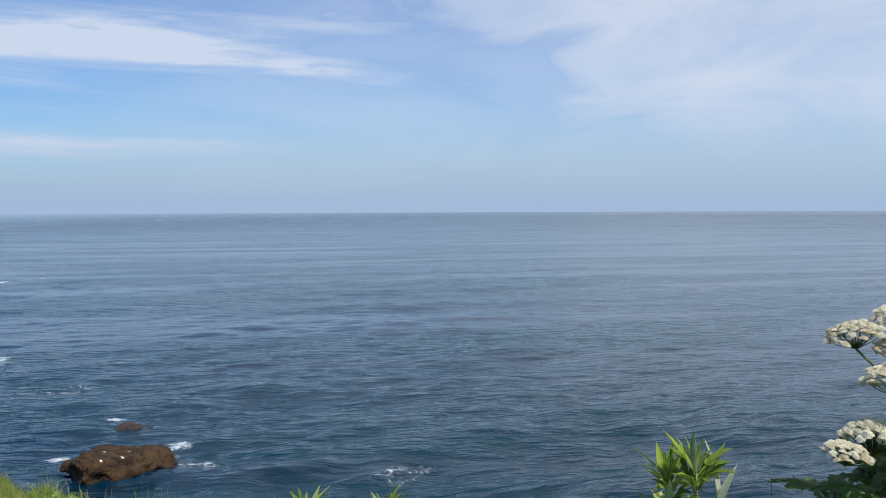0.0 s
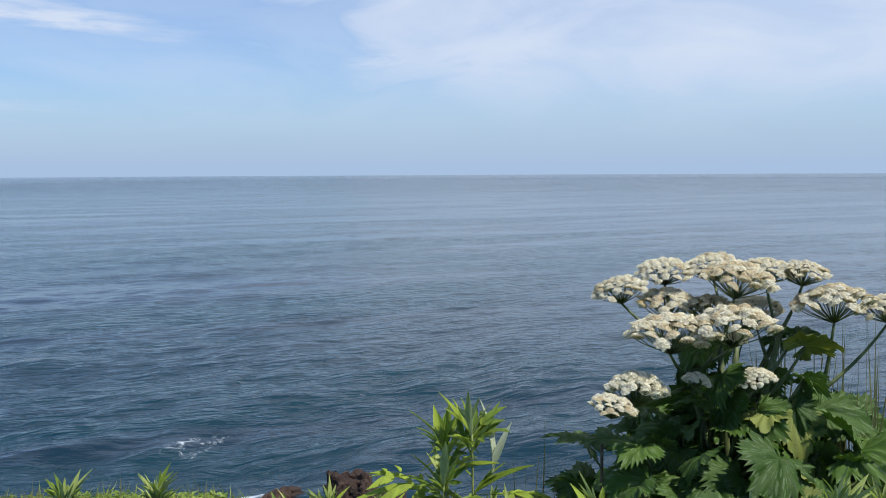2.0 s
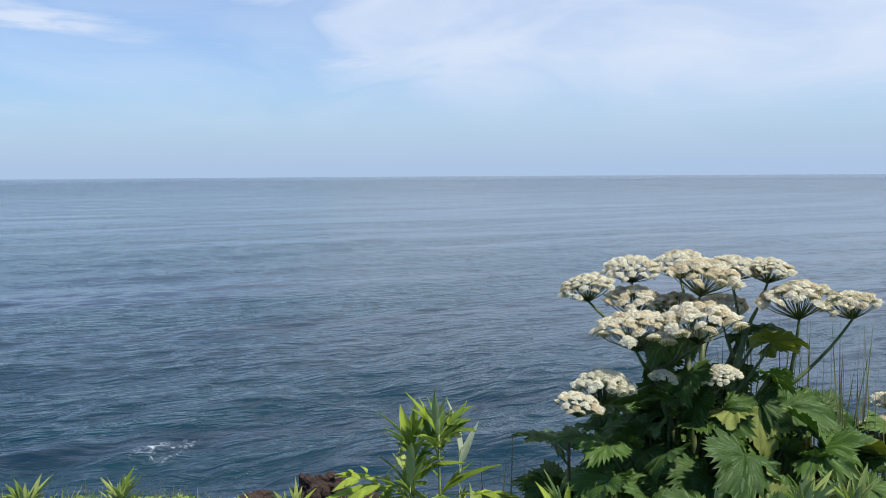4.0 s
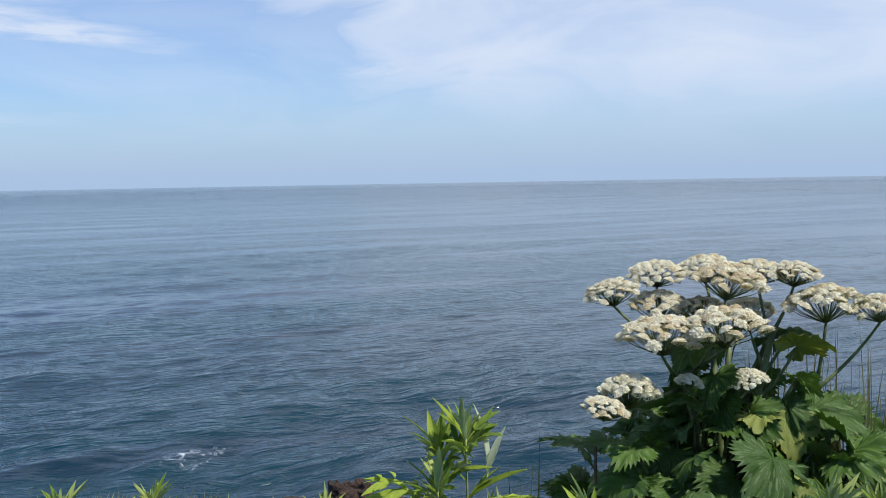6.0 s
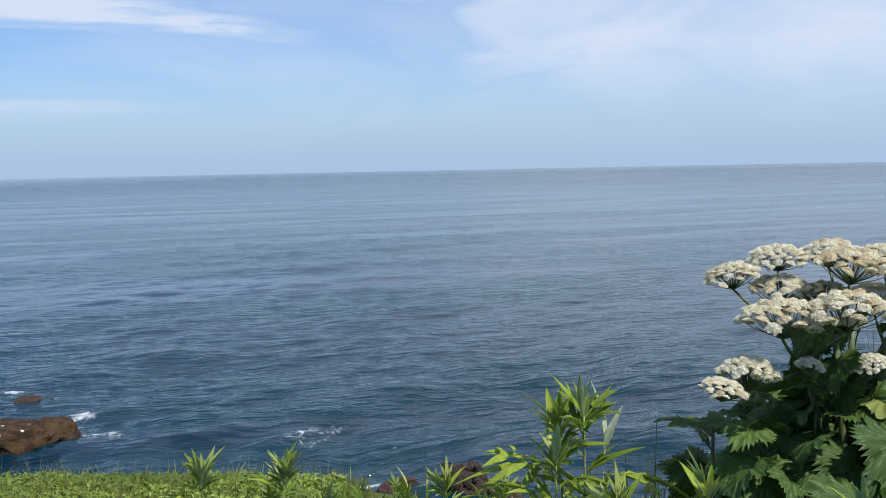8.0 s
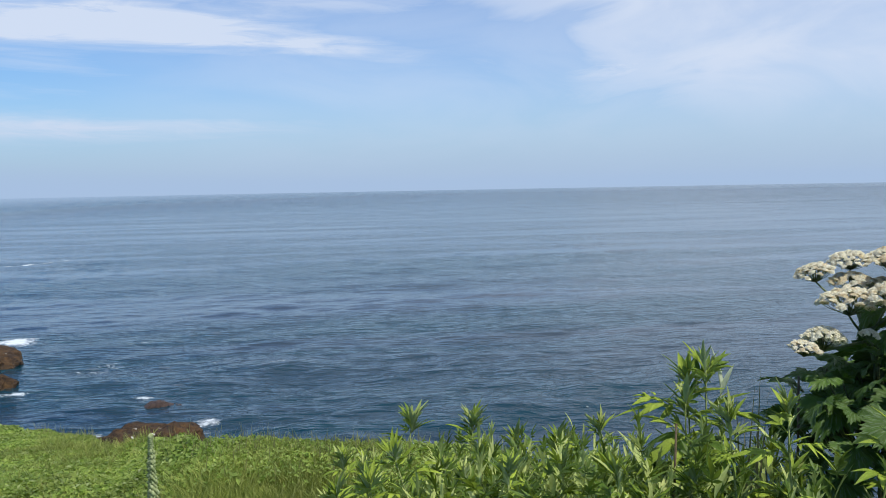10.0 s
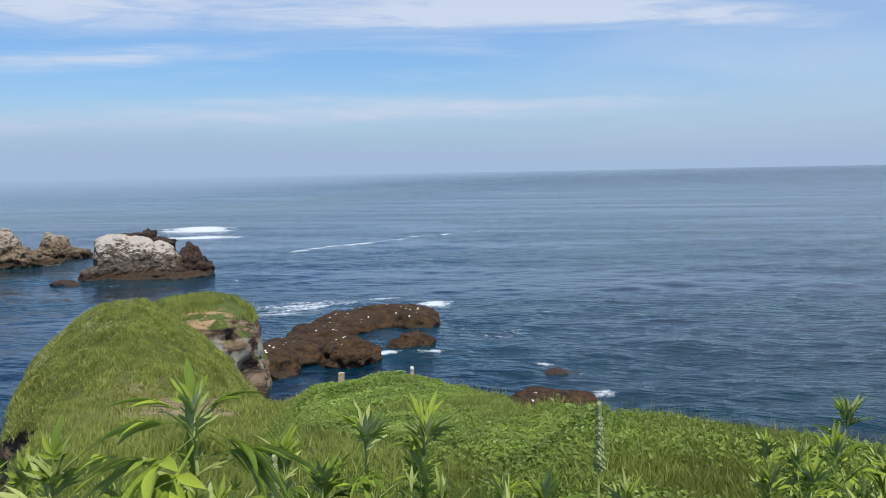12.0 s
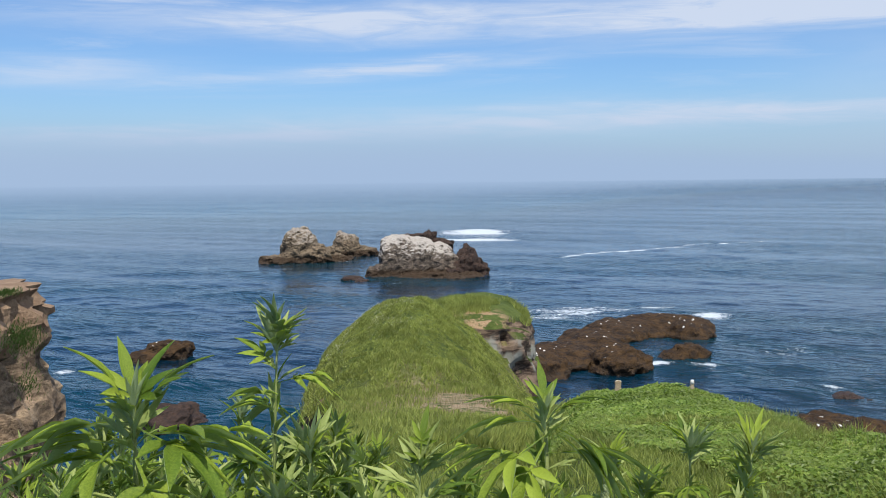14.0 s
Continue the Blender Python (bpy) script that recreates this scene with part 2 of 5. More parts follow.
def rock_material(name, low, high, weed, weed_top, guano=0.0, guano_from=3.0, guano_to=7.0, specks=0.0):
    """Sea rock: a wet weed-brown foot, bare stone above, droppings whitening the top."""
    def build(g):
        pos = g.add("ShaderNodeNewGeometry", "Position")
        sp = g.n.new("ShaderNodeSeparateXYZ")
        g.l.new(pos, sp.inputs[0])
        sn = g.n.new("ShaderNodeSeparateXYZ")
        g.l.new(g.add("ShaderNodeNewGeometry", "Normal"), sn.inputs[0])
        big = g.noise(pos, 0.22, 5.0, 0.6, 0.5)
        mid = g.noise(g.stretch(pos, (1, 1, 1.5)), 0.9, 7.0, 0.7, 0.5)
        fine = g.noise(pos, 5.0, 5.0, 0.7)
        stone = g.mix(g.ramp(g.math("ADD", g.math("MULTIPLY", mid, 0.65), g.math("MULTIPLY", fine, 0.35)), 0.36, 0.64), low, high)
        z = g.math("ADD", sp.outputs[2], g.math("MULTIPLY", g.math("SUBTRACT", mid, 0.5), 2.4))
        stone = g.mix(g.ramp(z, weed_top, weed_top - 1.0), stone, g.mix(g.ramp(fine, 0.35, 0.65), weed, [c * 2.1 for c in weed]))
        drip = g.noise(g.stretch(pos, (1, 1, 0.16)), 1.2, 6.0, 0.7, 0.3)
        up = g.math("ADD", g.math("MULTIPLY", sn.outputs[2], 0.9), g.math("ADD", g.math("MULTIPLY", drip, 1.7), g.math("MULTIPLY", big, 0.9)))
        k = g.math("MULTIPLY", g.ramp(up, 1.40, 1.78), g.math("MULTIPLY", g.ramp(z, guano_from, guano_to), guano))
        stone = g.mix(k, stone, g.mix(mid, (0.30, 0.265, 0.225), (0.66, 0.61, 0.54)))
        if specks:
            # splashes of droppings where birds rest
            cell = g.add("ShaderNodeTexVoronoi", "Distance", {"Vector": g.stretch(pos, (1, 0.6, 0.3)), "Scale": 1.15, "Randomness": 1.0})
            spot = g.math("MULTIPLY", g.ramp(cell, 0.17, 0.12), g.math("MULTIPLY", g.ramp(z, 1.1, 1.5), g.ramp(big, 0.46, 0.54)))
            stone = g.mix(g.math("MULTIPLY", spot, specks), stone, (0.85, 0.84, 0.80))
        h = g.math("ADD", mid, g.math("MULTIPLY", fine, 0.35))
        wet = g.ramp(z, 0.8, -0.3, 0.85, 0.35)
        return principled(g, stone, wet, bump(g, h, 0.9, 0.35), 0.3)
    return material(name, build)


def build_haze_glow(g):
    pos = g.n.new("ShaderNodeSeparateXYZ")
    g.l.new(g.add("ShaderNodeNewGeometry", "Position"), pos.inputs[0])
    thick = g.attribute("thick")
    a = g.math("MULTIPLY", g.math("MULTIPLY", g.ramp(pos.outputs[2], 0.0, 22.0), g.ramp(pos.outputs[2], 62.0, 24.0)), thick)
    # haze is painted as emission in the colour of the low sky
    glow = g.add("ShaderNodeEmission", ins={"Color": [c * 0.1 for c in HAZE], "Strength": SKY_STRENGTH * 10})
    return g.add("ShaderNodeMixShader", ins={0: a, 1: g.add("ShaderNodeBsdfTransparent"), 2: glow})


M_WATER = material("sea_water", build_water)
M_GROUND = material("turf_and_rock", build_ground)
M_HAZE_GLOW = material("horizon_haze_glow", build_haze_glow)
M_STACK = rock_material("guano_rock", (0.050, 0.040, 0.034), (0.20, 0.155, 0.115), (0.032, 0.020, 0.011), 2.2, 0.84, 3.2, 5.4)
M_PEAK = rock_material("streaked_rock", (0.060, 0.045, 0.032), (0.26, 0.195, 0.125), (0.032, 0.020, 0.011), 2.0, 0.5, 3.6, 6.4)
M_REEF = rock_material("weed_rock", (0.010, 0.006, 0.004), (0.086, 0.047, 0.017), (0.024, 0.014, 0.006), 0.7, specks=0.95)
M_BLACK = rock_material("dark_rock", (0.020, 0.015, 0.013), (0.075, 0.045, 0.032), (0.030, 0.018, 0.013), 0.7)
M_CLIFF = rock_material("cliff_rock", (0.10, 0.072, 0.050), (0.52, 0.38, 0.245), (0.08, 0.055, 0.035), 1.5)
M_TOPSOIL = plain("dry_topsoil", (0.19, 0.12, 0.075), (0.33, 0.23, 0.15), 1.6, 0.95, 0.6, 0.08)
M_LEAF = leaf_material("mugwort_leaf", (0.066, 0.135, 0.016), (0.390, 0.490, 0.062), (0.50, 0.64, 0.05), 0.5, 60.0, 0.22, 0.34)
M_YOUNG = leaf_material("young_leaf", (0.24, 0.32, 0.075), (0.50, 0.56, 0.20), (0.50, 0.60, 0.16), 0.6, 60.0, 0.25, 0.3)
# mugwort leaf darkened: the thicket's inner shade is put into the colour
M_THICKET_SHADE = leaf_material("shaded_thicket_leaf", (0.020, 0.050, 0.012), (0.125, 0.200, 0.036), (0.40, 0.54, 0.04), 0.5, 40.0, 0.22, 0.28, 2.2, 0.4)
M_TUSSOCK = leaf_material("tussock_blade", (0.035, 0.065, 0.018), (0.095, 0.150, 0.040), (0.16, 0.26, 0.05), 0.6, 3.0, 0.2)
M_UNDER = leaf_material("mugwort_underside", (0.26, 0.37, 0.17), (0.44, 0.54, 0.30), (0.40, 0.55, 0.16), 0.7)
M_SILVER = leaf_material("silvery_underside", (0.46, 0.54, 0.36), (0.62, 0.68, 0.52), (0.5, 0.6, 0.36), 0.75)
M_STEM = plain("mugwort_stem", (0.15, 0.20, 0.05), (0.30, 0.34, 0.12), 40, 0.6, 0.3, 0.001)
M_HOGLEAF = leaf_material("hogweed_leaf", (0.024, 0.066, 0.014), (0.105, 0.190, 0.034), (0.36, 0.56, 0.03), 0.52, 26.0, 0.25, 0.36)
M_HOGUNDER = leaf_material("hogweed_underside", (0.10, 0.17, 0.06), (0.19, 0.28, 0.10), (0.24, 0.40, 0.08), 0.6, 26.0)
M_PALE = leaf_material("pale_hogweed_leaf", (0.20, 0.25, 0.05), (0.42, 0.46, 0.13), (0.5, 0.52, 0.1), 0.6, 30.0)
M_HOGSTEM = plain("hogweed_stem", (0.050, 0.075, 0.028), (0.16, 0.20, 0.075), 30, 0.5, 0.4, 0.001)
M_FLORET = leaf_material("floret", (0.80, 0.76, 0.58), (0.88, 0.86, 0.72), (0.92, 0.88, 0.70), 0.8, 50.0, 0.1, 0.25, vary=0.12)
M_TAN = leaf_material("fading_floret", (0.62, 0.52, 0.33), (0.80, 0.72, 0.52), (0.80, 0.68, 0.42), 0.8, 50.0, 0.1, 0.25, vary=0.14)
M_BLADE = leaf_material("grass_blade", (0.155, 0.200, 0.034), (0.370, 0.405, 0.105), (0.42, 0.55, 0.10), 0.55, 3.0, 0.25, 0.35, 1.3, 0.5)
M_CREEP = leaf_material("creeper_leaf", (0.130, 0.215, 0.030), (0.420, 0.510, 0.115), (0.40, 0.60, 0.08), 0.45, 3.0, 0.35, 0.35, 1.1)
M_STRAW = leaf_material("seed_stalk", (0.07, 0.09, 0.035), (0.24, 0.23, 0.11), (0.3, 0.3, 0.1), 0.7, 20.0)
M_BLEACHED = leaf_material("bleached_blade", (0.26, 0.22, 0.11), (0.50, 0.42, 0.26), (0.5, 0.42, 0.2), 0.7, 3.0, 0.2)
M_WOOD = plain("weathered_wood", (0.30, 0.22, 0.14), (0.52, 0.42, 0.29), 18, 0.8, 0.5, 0.004)
M_WHITE = plain("white_paint", (0.62, 0.62, 0.58), (0.80, 0.80, 0.77), 20, 0.6, 0.3, 0.002)


# ---- mesh helpers ----
def mesh_object(name, verts, faces, mats, parent=None, label="", face_mats=None, smooth=True):
    me = bpy.data.meshes.new(name)
    me.from_pydata([tuple(v) for v in verts], [], [tuple(int(i) for i in f) for f in faces])
    for m in mats:
        me.materials.append(m)
    if face_mats is not None:
        me.polygons.foreach_set("material_index", np.asarray(face_mats, dtype=np.int32))
    me.polygons.foreach_set("use_smooth", np.full(len(me.polygons), smooth))
    me.update()
    ob = new(name, me)
    ob.parent = parent
    if label:
        ob["label"] = label
    return ob


def quad_mesh(name, verts, rows, cols, mat):
    """A grid of quads as one smooth mesh, straight from arrays."""
    i, j = np.meshgrid(np.arange(rows - 1), np.arange(cols - 1), indexing="ij")
    a = (i * cols + j).ravel()
    quads = np.stack([a, a + 1, a + cols + 1, a + cols], 1)
    me = bpy.data.meshes.new(name)
    me.vertices.add(rows * cols)
    me.vertices.foreach_set("co", np.asarray(verts, dtype=np.float32).ravel())
    me.loops.add(quads.size)
    me.loops.foreach_set("vertex_index", quads.ravel().astype(np.int32))
    me.polygons.add(len(quads))
    me.polygons.foreach_set("loop_start", np.arange(0, quads.size, 4, dtype=np.int32))
    me.polygons.foreach_set("use_smooth", np.full(len(quads), True))
    me.materials.append(mat)
    me.update(calc_edges=True)
    return new(name, me)


def grid_faces(rows, cols, wrap=False):
    out = []
    for i in range(rows - 1):
        for j in range(cols if wrap else cols - 1):
            k = (j + 1) % cols
            out.append((i * cols + j, i * cols + k, (i + 1) * cols + k, (i + 1) * cols + j))
    return out


def fbm(p, octaves=5, rough=0.5):
    return noise.fractal(p, 1.0 / max(rough, 0.05) * 0.5, 2.0, octaves)


def step(a, b, x):
    t = min(1.0, max(0.0, (x - a) / (b - a)))
    return t * t * (3 - 2 * t)


# ---- sea ----
# steepness of each train of wavelets
CHOP = 0.038
# azimuth, distance, half length across, half depth, turn, strength
FOAM_OFF = [
    (-2.0, 340, 16, 14, 4, 1.0), (-2.2, 302, 15, 11, -4, 0.95), (-2.4, 190, 1.4, 2.2, 0, 0.8), (-4.0, 178, 2.5, 2.5, 0, 0.5),
    (-13.5, 300, 12, 3.0, 10, 0.5), (-15.5, 262, 9, 6.0, 10, 0.36),
    (6.3, 228, 3.0, 1.6, 0, 0.75), (9.5, 212, 4.0, 1.6, 0, 0.66), (2.8, 178, 4.0, 1.2, 0, 0.5), (16.2, 109, 1.2, 1.2, 0, 0.62),
    (22.5, 106, 1.5, 1.6, 0, 0.62), (-62.0, 130, 6.0, 6.0, 0, 0.25),
]
FOAM_REEF = [
    (-8.0, 139, 11, 6, 0, 0.66), (-6.2, 133, 6, 5, 0, 0.6), (-12.5, 144, 5, 2.0, 0, 0.66), (-16.3, 137, 3.4, 4.0, 20, 0.85), (-18.0, 127, 3, 3, 0, 0.52),
    (-13.0, 101, 2.6, 1.0, 0, 0.8), (-16.0, 101, 2.5, 0.8, 0, 0.74), (-26.6, 82, 1.8, 1.8, 0, 0.82), (-23.0, 93, 1.4, 0.8, 0, 0.66),
    (-28.0, 110, 3.5, 2.2, 0, 0.5), (-43.4, 57.5, 1.6, 0.9, 0, 0.78), (-38.8, 58.2, 1.0, 0.7, 0, 0.85), (-38.9, 71, 4.6, 4.0, 10, 0.50), (-20.0, 81, 1.2, 1.2, 0, 0.7), (-31.0, 106, 4.0, 2.4, 0, 0.45),
    (-25.3, 79, 2.2, 2.6, 0, 0.6), (-27.5, 75, 2.6, 1.6, 0, 0.5), (-20.5, 112, 6.0, 5.0, 0, 0.36), (-22.0, 128, 7.0, 2.0, 10, 0.42),
]
# a long thin line of foam that trails outwards beyond the reef
FOAM_LINE = [(-8.0 - 1.0 * k, 238 + 5.4 * k + 2.0 * math.sin(k), 5.5, 2.2, 44.8 + k, 0.76 + 0.06 * math.sin(2.3 * k)) for k in range(12)]
FOAM = FOAM_OFF + FOAM_REEF + FOAM_LINE


def build_sea():
    deg = np.concatenate([np.arange(-180, -90, 3.0), np.arange(-90, 30, 0.15), np.arange(30, 181, 3.0)])
    az = np.radians(deg)
    # rings grow with the square of the distance, as they crowd together towards the horizon
    near = [52.0]
    while near[-1] < 460:
        near.append(near[-1] + max(0.14, near[-1] ** 2 / 27000))
    r = np.concatenate([[3.0, 25.0, 45.0], near, np.geomspace(480, 4900, 40)])
    R, A = np.meshgrid(r, az, indexing="ij")
    X, Y = -np.sin(A) * R, np.cos(A) * R
    Z = np.zeros_like(X)
    rng = np.random.default_rng(4)
    patch = 0.75 + 0.35 * np.sin(X * 0.021 + 1.3 * np.sin(Y * 0.017)) * np.sin(Y * 0.028 + 1.1 * np.sin(X * 0.013 + 2))
    for k in range(46):
        wl = 1.3 * 1.075 ** k
        th = radians(65) + rng.normal(0, 0.5)
        kx, ky = math.cos(th) * 2 * math.pi / wl, math.sin(th) * 2 * math.pi / wl
        group = 0.45 + 0.55 * np.sin(0.21 * (kx * Y - ky * X) + 0.13 * (kx * X + ky * Y) + rng.uniform(0, 6))
        seen = np.clip((4.2 * wl - R * R / 27000 * 2.2) / (2 * wl), 0, 1)
        amp = CHOP * wl / (2 * math.pi) * (1.0 if wl < 9 else 0.75) * (1 + 1.1 * np.exp(-np.clip(R - 50, 0, None) / 55))
        Z += amp * seen * group * patch * np.sin(kx * X + ky * Y + rng.uniform(0, 6.28))
    Z *= np.clip((R - 30) / 25, 0, 1) * np.clip((420 - R) / 220, 0, 1)
    foam = np.zeros_like(X)
    for a, d, la, ld, turn, k in FOAM:
        c = at(a, d)
        ux, uy = math.cos(radians(a + turn)), math.sin(radians(a + turn))
        u = (X - c.x) * ux + (Y - c.y) * uy
        v = -(X - c.x) * uy + (Y - c.y) * ux
        foam = np.maximum(foam, k * np.exp(-((u / la) ** 2 + (v / ld) ** 2)))
    # the swell that breaks over the outer shoal
    c = at(-1.9, 340)
    Z += 1.0 * np.exp(-(((X - c.x) / 17) ** 2 + ((Y - c.y - 7) / 6) ** 2))
    n, m = X.shape
    ob = quad_mesh("sea", np.stack([X, Y, Z], -1).reshape(-1, 3), n, m, M_WATER)
    ob.data.attributes.new("foam", "FLOAT", "POINT").data.foreach_set("value", foam.ravel().astype(np.float32))
    return tagged(ob, "blue-grey sea with low swell and patches of white foam", "sea", kind="structure")


# An added see-through ring whose glow stands in for haze over the far sea.
def build_haze_ring():
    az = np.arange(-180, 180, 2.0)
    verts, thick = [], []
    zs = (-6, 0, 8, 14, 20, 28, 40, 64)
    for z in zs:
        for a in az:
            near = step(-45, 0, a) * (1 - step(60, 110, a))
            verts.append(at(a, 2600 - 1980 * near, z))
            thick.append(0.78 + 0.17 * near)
    ob = mesh_object("backdrop_fog", verts, grid_faces(len(zs), len(az), True), [M_HAZE_GLOW])
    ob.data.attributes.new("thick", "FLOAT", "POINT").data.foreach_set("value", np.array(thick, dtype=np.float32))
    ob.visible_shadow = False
    return tagged(ob, "glowing see-through ring that paints pale haze along the horizon", "fog", kind="structure")


build_sea()
build_haze_ring()

# ---- headland ----
EDGE = [(-180, 6.0), (-110, 5.0), (-60, 4.6), (-45, 5.2), (-28, 5.6), (-26, 6.5), (-23, 8.5), (-19, 11.5), (-15, 14.0),
        (-12, 15.5), (-10, 17.5), (-8, 22), (-6, 26), (-3, 29), (4, 29), (6.4, 26), (7.2, 20), (9, 9), (12, 4.4), (60, 4.2), (180, 6.0)]


HOLLOW = [(0.0, 1.42), (3.0, 1.5), (5.0, 1.85), (10.0, 3.15), (15.0, 4.25), (20.0, 5.2), (25.0, 6.0), (30.0, 6.7)]


def edge_radius(a):
    for (a0, r0), (a1, r1) in zip(EDGE, EDGE[1:]):
        if a0 <= a <= a1:
            return r0 + (r1 - r0) * (a - a0) / (a1 - a0)
    return 6.0


def turf_height(a, r):
    """Height of the turf in the direction a at r metres."""
    steep = 1.5 + 0.03 * r + 0.0056 * r * r
    flat = 1.42 + 0.016 * r
    w = step(-29.0, -22.0, a)
    drop = steep * w + flat * (1 - w)
    # the hollow that runs down to the knoll
    hollow = HOLLOW[-1][1]
    for (r0, d0), (r1, d1) in zip(HOLLOW, HOLLOW[1:]):
        if r <= r1:
            hollow = d0 + (d1 - d0) * max(0.0, r - r0) / (r1 - r0)
            break
    w = step(-9.5, -5.0, a)
    drop = hollow * w + drop * (1 - w)
    drop += (0.46 * math.exp(-((a + 9.5) / 5.0) ** 2) + 0.26 * math.exp(-((a + 18.5) / 6.0) ** 2)) * step(6, 12, r)
    drop += 0.12 * math.exp(-((a + 25.0) / 3.6) ** 2) * step(4.6, 7.0, r)
    p = at(a, r)
    lump = 0.10 * noise.noise(Vector((p.x * 0.45, p.y * 0.45, 3.0))) + 0.05 * noise.noise(Vector((p.x * 1.3, p.y * 1.3, 8.0)))
    return EYE - drop + lump * step(3.0, 7.0, r)


def build_ground():
    az = np.concatenate([np.arange(-180, -48, 4.0), np.arange(-48, 14, 0.4), np.arange(14, 180, 4.0)])
    inner = [0.02 + 0.98 * (i / 60) ** 1.15 for i in range(61)]
    skirt = [(0.25, 0.12), (0.55, 0.5), (0.9, 1.4), (1.2, 3.0), (1.5, 6.0), (1.9, 10.0), (2.4, 15.0), (3.0, 22.0)]
    verts = []
    for f in inner:
        for a in az:
            r = edge_radius(a) * f
            verts.append(at(a, r, turf_height(a, r)))
    for dr, dz in skirt:
        for a in az:
            e = edge_radius(a)
            q = at(a, e)
            wob = 0.5 * noise.noise(Vector((q.x * 0.6, q.y * 0.6, dz * 0.4)))
            verts.append(at(a, e + dr + wob * min(dr, 1.0), max(-1.5, turf_height(a, e) - dz)))
    ob = mesh_object("ground", verts, grid_faces(61 + len(skirt), len(az), True), [M_GROUND])
    return tagged(ob, "grassy clifftop sloping down to a sharp cliff edge", "ground", kind="structure")


KNOLL_AZ, KNOLL_R = 1.4, 36.0


def knoll_point(u, v, z, az=KNOLL_AZ, r=KNOLL_R):
    c = at(az, r)
    s, k = math.sin(radians(az)), math.cos(radians(az))
    return Vector((c.x + u * k - v * s, c.y + u * s + v * k, z))


def knoll_top(u, v):
    """Height of the turf on the knoll, u metres across and v metres away from its middle."""
    left = 0.08 * max(0.0, -u) ** 2.45
    right = 0.60 * max(0.0, u) ** 1.3
    front = max(0.0, -v - 0.5) / 9.0
    back = max(0.0, v - 0.5) / 4.0
    z = 15.30 - left * (1 - 0.45 * min(1.0, front)) - right * (1 - 0.1 * min(1.0, front)) - 1.85 * front ** 1.2 - 1.5 * back ** 2
    return z + 0.22 * noise.noise(Vector((u * 0.4, v * 0.4, 1.7))) + 0.15 * noise.noise(Vector((u * 1.4, v * 1.4, 4.2))) + 0.07 * noise.noise(Vector((u * 4.0, v * 4.0, 2.2)))


def knoll_rim(th):
    c, s = math.cos(th), math.sin(th)
    a = 4.6 if c > 0 else 4.1
    b = 4.0 if s > 0 else 10.5
    k = (abs(c / a) ** 2.6 + abs(s / b) ** 2.6) ** (-1 / 2.6)
    return k * (1 + 0.05 * math.sin(5 * th + 1) + 0.04 * math.sin(11 * th))


BLUFF_AZ, BLUFF_R = -2.0, 43.0


def bluff_top(u, v):
    return 14.22 - 0.9 * max(0.0, u / 2.6) ** 4 - 0.4 * max(0.0, -u / 2.5) ** 3 - 0.25 * max(0.0, -v / 3) + 0.16 * noise.noise(Vector((u * 0.8, v * 0.8, 6.0)))


def bluff_rim(th):
    c, s = math.cos(th), math.sin(th)
    k = (abs(c / 2.55) ** 3 + abs(s / 3.6) ** 3) ** (-1 / 3)
    return k * (1 + 0.05 * math.sin(4 * th + 2) + 0.04 * math.sin(9 * th + 1))


def headland(name, label, rim, top, place, crag):
    """A turf-topped mass of rock: a dome of grass inside the rim, broken cliff below it."""
    cols = 180
    verts = []
    for i in range(45):
        f = 0.01 + 0.99 * i / 44
        for j in range(cols):
            th = 2 * math.pi * j / cols
            k = rim(th) * f
            u, v = k * math.cos(th), k * math.sin(th)
            verts.append(place(u, v, top(u, v) - 0.3 * step(0.9, 1.0, f)))
    for i in range(1, 52):
        dz = 0.13 * i + 0.0040 * i * i
        for j in range(cols):
            th = 2 * math.pi * j / cols
            k = rim(th)
            u, v = k * math.cos(th), k * math.sin(th)
            q = Vector((u * 0.5, v * 0.5, dz * 0.55))
            out = 0.06 * dz + crag * (0.55 * noise.fractal(q, 0.9, 2.1, 6) + 0.5 * (noise.cell(Vector((u * 0.9, v * 0.9, dz * 0.7))) - 0.3) + 0.25 * (noise.cell(Vector((u * 2.1, v * 2.1, dz * 1.7))) - 0.5))
            k2 = k + (out + 0.16) * step(0, 0.5, dz) - 0.06
            verts.append(place(k2 * math.cos(th), k2 * math.sin(th), top(u, v) - 0.3 - dz))
    ob = mesh_object(name, verts, grid_faces(45 + 51, cols, True), [M_GROUND])
    return tagged(ob, label, "headland", kind="structure")


def build_knoll():
    headland("knoll", "grass-topped knoll with bare rock sides", knoll_rim, knoll_top, knoll_point, 0.8)
    headland("bluff", "rocky bluff behind the knoll with thin turf and orange soil", bluff_rim, bluff_top,
             lambda u, v, z: knoll_point(u, v, z, BLUFF_AZ, BLUFF_R), 0.5)


build_ground()
build_knoll()

